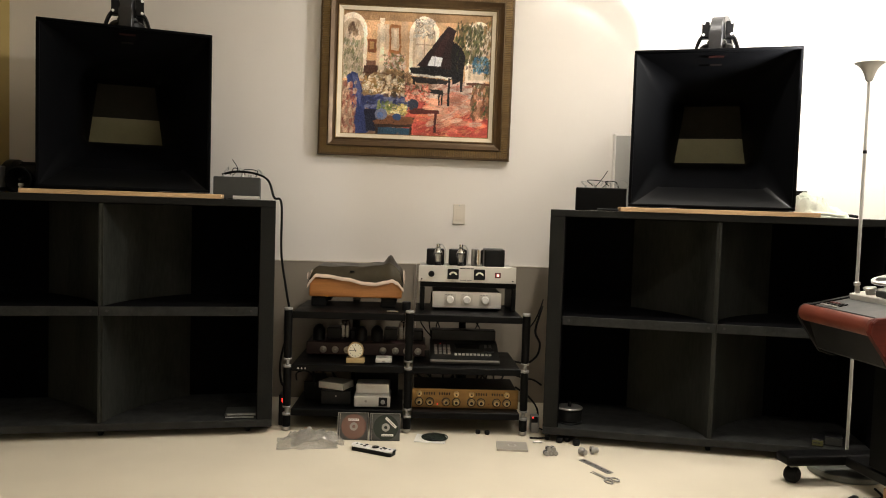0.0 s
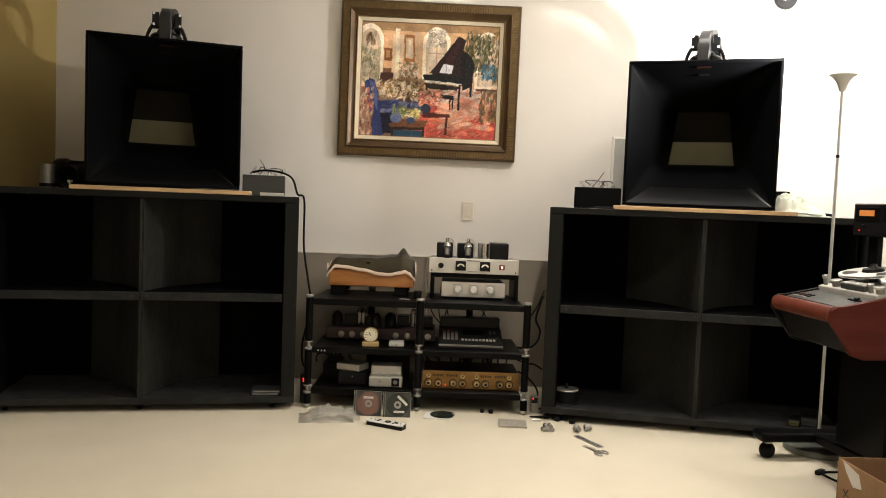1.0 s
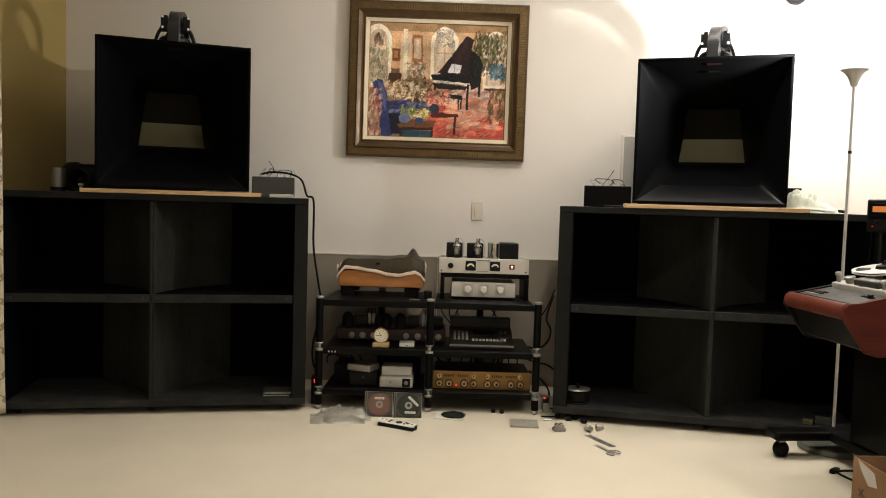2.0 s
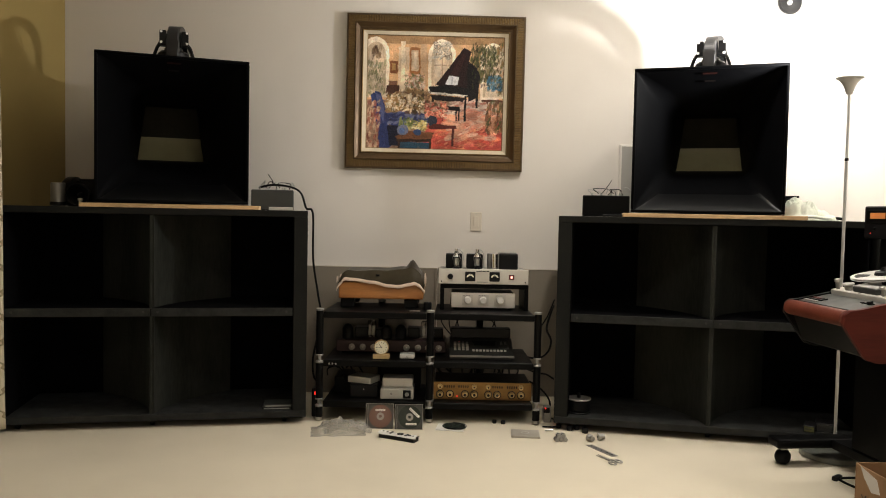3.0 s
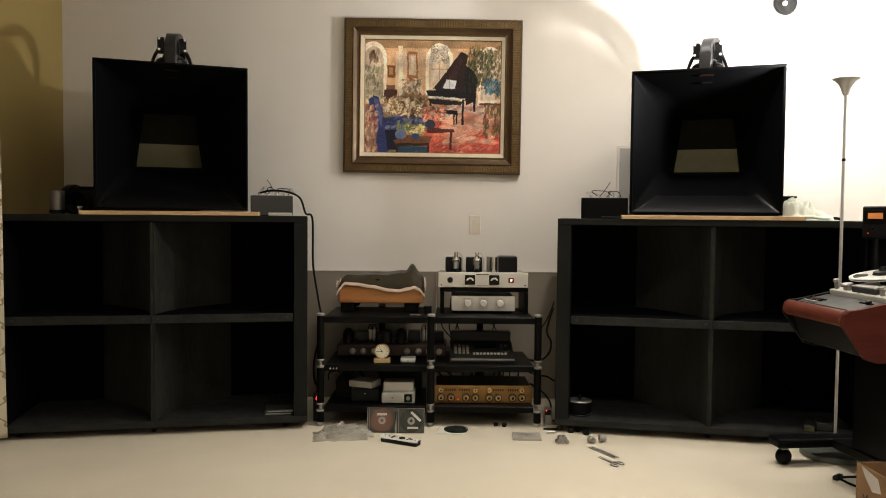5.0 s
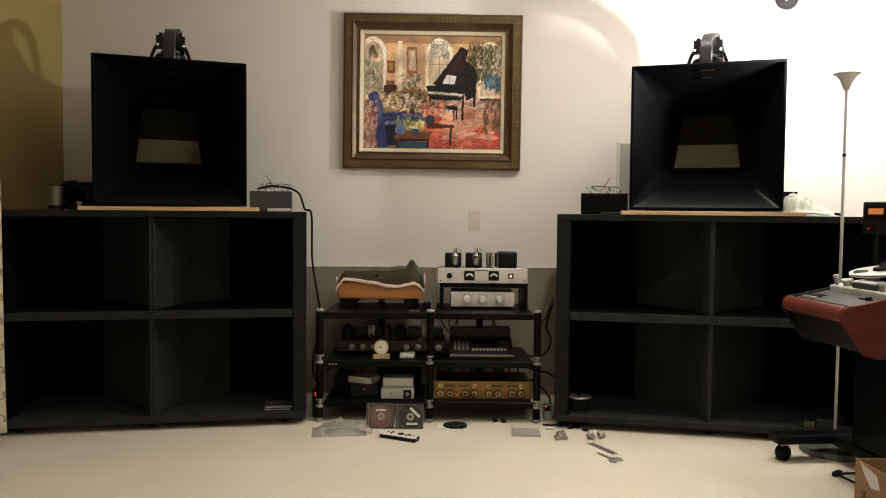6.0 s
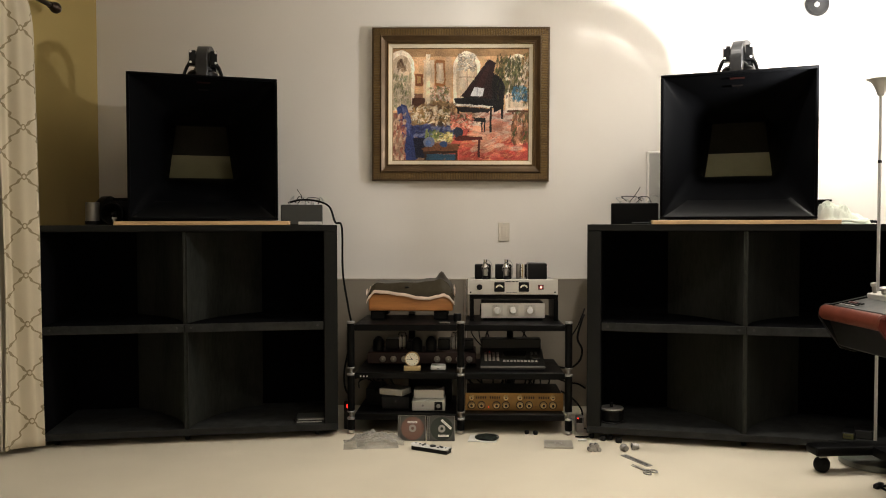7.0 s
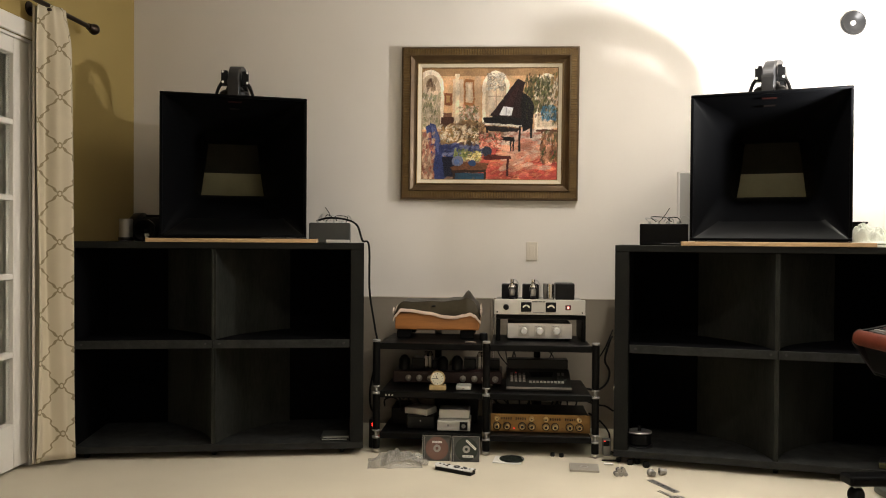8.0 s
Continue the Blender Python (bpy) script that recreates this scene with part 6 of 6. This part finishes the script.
part("bowl", lathe([(0, 1.687), (0.013, 1.687), (0.016, 1.695), (0.022, 1.715), (0.032, 1.737), (0.047, 1.753), (0.060, 1.760), (0.061, 1.763), (0.058, 1.763), (0.045, 1.756), (0.030, 1.741), (0.018, 1.719), (0.012, 1.703), (0, 1.701)], None, 48), LAMPM, lampo, "satin grey flared bowl shade", smooth=True)
cable("lamp_cord", "black lamp cord trailing on the carpet", [(1.93, 3.32, 0.006), (1.90, 3.22, 0.006), (1.80, 3.20, 0.006), (1.77, 3.17, 0.006), (1.80, 3.06, 0.006), (1.88, 2.98, 0.006)], 0.005)
jk = thing("cord_switch", "black inline cord switch lying on the carpet", "cord switch", 1.765, 3.19, 0.0, 40)
part("body", box(-0.03, 0.03, -0.012, 0.012, 0, 0.02, 0.006, seg=2), BLACK, jk, smooth=True)


# ---- tape recorder console ----
def console():
    c = thing("tape_recorder", "red-sided reel tape recorder console on a stand", "tape recorder", 1.535, 3.25, 0.0, 6.0)
    # local: x runs away from the operator's edge, y runs towards the camera as negative
    L, Dp = 0.43, 0.62
    z0 = 0.735
    roll = rod(0.032, L - 0.03, pose(0.02, -0.015, z0, 90), 24, bev=0.006)
    part("arm_rest", roll, LEATHER, c, "rounded oxblood leather arm rest", smooth=True)
    for y in (-L, -0.022):
        pr = [(-0.008, z0 - 0.02), (0.0, z0 + 0.02), (0.02, z0 + 0.034), (0.06, z0 + 0.036), (0.30, z0 + 0.085), (Dp, z0 + 0.13), (Dp, z0 - 0.165), (0.14, z0 - 0.17), (0.09, z0 - 0.155), (0.015, z0 - 0.05)]
        part("side_panel", slab(pr, 0, 0.022, pose(0, y + 0.022, 0, 90), bev=0.004), SIDEWOOD if y < -0.1 else BLACK, c, "red mahogany side panel" if y < -0.1 else "")
    under = [(0.03, z0 - 0.03), (0.075, z0 - 0.14), (0.14, z0 - 0.16), (Dp - 0.01, z0 - 0.155), (Dp - 0.01, z0 + 0.0), (0.05, z0 + 0.0)]
    part("underbody", slab(under, 0.0, L - 0.046, pose(0, -0.0225, 0, 90), bev=0.004), BLACK, c)
    t1 = math.degrees(math.atan2(0.047, 0.24))
    p1 = pose(0.052, -L / 2, z0 + 0.026, 0, -t1)
    hw = L / 2 - 0.024

    def on(m, name, bm, material, parent=c, lab="", smooth=False):
        bmesh.ops.transform(bm, matrix=m, verts=bm.verts[:])
        return part(name, bm, material, parent, lab, smooth)
    on(p1, "control_panel", box(0, 0.145, -hw, hw, -0.02, 0.004, 0.002), DECK, c)
    for i in range(3):
        for j in range(5):
            on(p1, "push_button", box(0.014 + i * 0.02, 0.027 + i * 0.02, hw - 0.03 - j * 0.02, hw - 0.016 - j * 0.02, 0.0042, 0.009, 0.001), BADGE if (i == 2 and j < 3) else (GREYM if i == 0 else BLACK), c)
    for j in range(4):
        on(p1, "push_button", box(0.095, 0.107, -hw + 0.03 + j * 0.02, -hw + 0.043 + j * 0.02, 0.0042, 0.009, 0.001), BLACK, c)
    on(p1, "selector_knob", rod(0.012, 0.014, pose(0.10, -hw + 0.05, 0.0042), 16), BLACK, c, smooth=True)
    p2 = pose(0.195, -L / 2, z0 + 0.074, 0, -9.5)
    on(p2, "deck_plate", box(0.0, 0.42, -hw, hw, -0.03, 0.004, 0.003), ALU, c)
    on(p2, "deck_groove", box(0.0, 0.42, -0.004, 0.0, 0.0042, 0.0055), BLACK, c)
    on(p2, "head_cover", box(0.01, 0.055, -0.10, 0.05, 0.0042, 0.028, 0.004, seg=2), DECK, c)
    on(p2, "head_top", box(0.013, 0.052, -0.095, 0.045, 0.0283, 0.031, 0.001), GREYM, c)
    for x, y, r, h in ((0.02, 0.165, 0.012, 0.030), (0.03, 0.105, 0.024, 0.020), (0.02, -0.13, 0.014, 0.026), (0.03, -0.17, 0.022, 0.020)):
        g = on(p2, "tape_guide", rod(r * 0.7, h, pose(x, y, 0.0042), 20), GREYM, c, smooth=True)
        on(p2, "roller", rod(r, h * 0.45, pose(x, y, 0.0045 + h), 22), STEEL, g, smooth=True)
    for y in (0.082, -0.19):
        cx = 0.185
        reel = lathe([(0.0, 0.0), (0.134, 0.0), (0.134, 0.002), (0.0, 0.002)], pose(cx, y, 0.038), 56)
        rl = on(p2, "reel", reel, WHITEP, c, "white slotted tape reel", True)
        on(p2, "tape_pack", lathe([(0.045, 0.0), (0.095, 0.0), (0.095, 0.0058), (0.045, 0.0058)], pose(cx, y, 0.0405), 48), BLACK, rl, "", True)
        on(p2, "flange", lathe([(0.0, 0.0), (0.134, 0.0), (0.134, 0.0012), (0.0, 0.0012)], pose(cx, y, 0.0466), 56), WHITEP, rl, "", True)
        for k in range(3):
            q = 2 * math.pi * k / 3 + 0.4
            arc = [(cx + 0.118 * math.cos(q + d), y + 0.118 * math.sin(q + d)) for d in (-0.42, -0.2, 0, 0.2, 0.42)] + [(cx + 0.062 * math.cos(q + d), y + 0.062 * math.sin(q + d)) for d in (0.32, 0, -0.32)]
            on(p2, "flange_window", slab(arc, 0.0480, 0.0485), BLACK, rl)
        on(p2, "hub", lathe([(0.045, 0), (0.04, 0.012), (0.02, 0.016), (0.012, 0.03), (0, 0.031)], pose(cx, y, 0.0485), 28), BLACK, rl, "black locking hub", True)
        on(p2, "spindle", rod(0.02, 0.033, pose(cx, y, 0.0042), 18), BLACK, c)
    # meter bridge on two posts
    for y in (-0.03, -L + 0.0):
        part("bridge_post", box(0.43, 0.46, y - 0.03, y + 0.03, z0 + 0.1, 1.03, 0.004), BLACKM, c)
    mb = part("meter_bridge", box(0.39, 0.50, -L - 0.04, 0.055, 1.031, 1.172, 0.005), BLACK, c)
    for y in (0.035, -0.145):
        part("meter_bezel", box(0.3865, 0.3897, y - 0.155, y, 1.095, 1.155, 0.001), BLACKM, mb)
        part("meter_window", box(0.3845, 0.3862, y - 0.125, y - 0.028, 1.118, 1.143), ORANGE, mb, "orange lit meter window")
        part("indicator", rod(0.0022, 0.003, pose(0.3895, y - 0.028, 1.055, 0, -90), 8), LED, mb, "tiny red light")
        part("trim_knob", rod(0.007, 0.008, pose(0.3895, y - 0.055, 1.075, 0, -90), 12), BLACK, mb)
    # stand
    part("cross_beam", box(0.30, 0.50, -L + 0.081, 0.084, 0.084, 0.1245, 0.004), BLACKM, c)
    part("column", box(0.30, 0.50, -L + 0.06, -0.05, 0.125, z0 - 0.172, 0.01), BLACKM, c)
    for y, fx in ((0.135, 0.05), (-L + 0.03, 0.14)):
        part("foot_beam", box(fx, 0.66, y - 0.05, y + 0.05, 0.082, 0.124, 0.012, seg=2), BLACKM, c)
        for x in (fx + 0.05, 0.60):
            w = part("castor", lathe([(0, -0.026), (0.024, -0.026), (0.034, -0.016), (0.036, 0), (0.034, 0.016), (0.024, 0.026), (0, 0.026)], pose(x, y, 0.0362, 90, 0, 30), 26), RUBBER, c, smooth=True)
            part("fork", box(x - 0.016, x + 0.016, y - 0.016, y + 0.016, 0.066, 0.0815, 0.003), GREYM, w)
    return c


console()


# ---- open cardboard box ----
def carton():
    c = thing("cardboard_box", "open brown cardboard box with clear tape", "cardboard box", 1.60, 2.37, 0.0, 3)
    w, d, h, t = 0.42, 0.34, 0.228, 0.005
    part("bottom", box(0, w, 0, d, 0, t), CARD, c)
    part("front_wall", box(0, w, 0, t, t + 0.0005, h, 0.001), CARD, c)
    part("back_wall", box(0, w, d - t, d, t + 0.0005, h, 0.001), CARD, c)
    part("side_wall", box(0, t, t, d - t, t + 0.0005, h - 0.001, 0.001), CARD, c)
    part("side_wall", box(w - t, w, t, d - t, t + 0.0005, h - 0.001, 0.001), CARD, c)
    onto = Matrix(((0, 0, -1, -0.0003), (-1, 0, 0, d), (0, 1, 0, 0), (0, 0, 0, 1)))
    tp = slab([(0.03, 0.226), (0.13, 0.205), (0.15, 0.16), (0.10, 0.15), (0.055, 0.19)], 0, 0.0006, onto)
    part("tape", tp, TAPE, c, "crumpled clear tape")
    ink = tube([(0.045, 0.125, 0.001), (0.06, 0.11, 0.001), (0.08, 0.105, 0.001)], 0.0016)
    tube([(0.072, 0.13, 0.001), (0.06, 0.112, 0.001), (0.048, 0.098, 0.001)], 0.0016, ink)
    bmesh.ops.transform(ink, matrix=onto, verts=ink.verts[:])
    part("pen_mark", ink, INK, c)


carton()
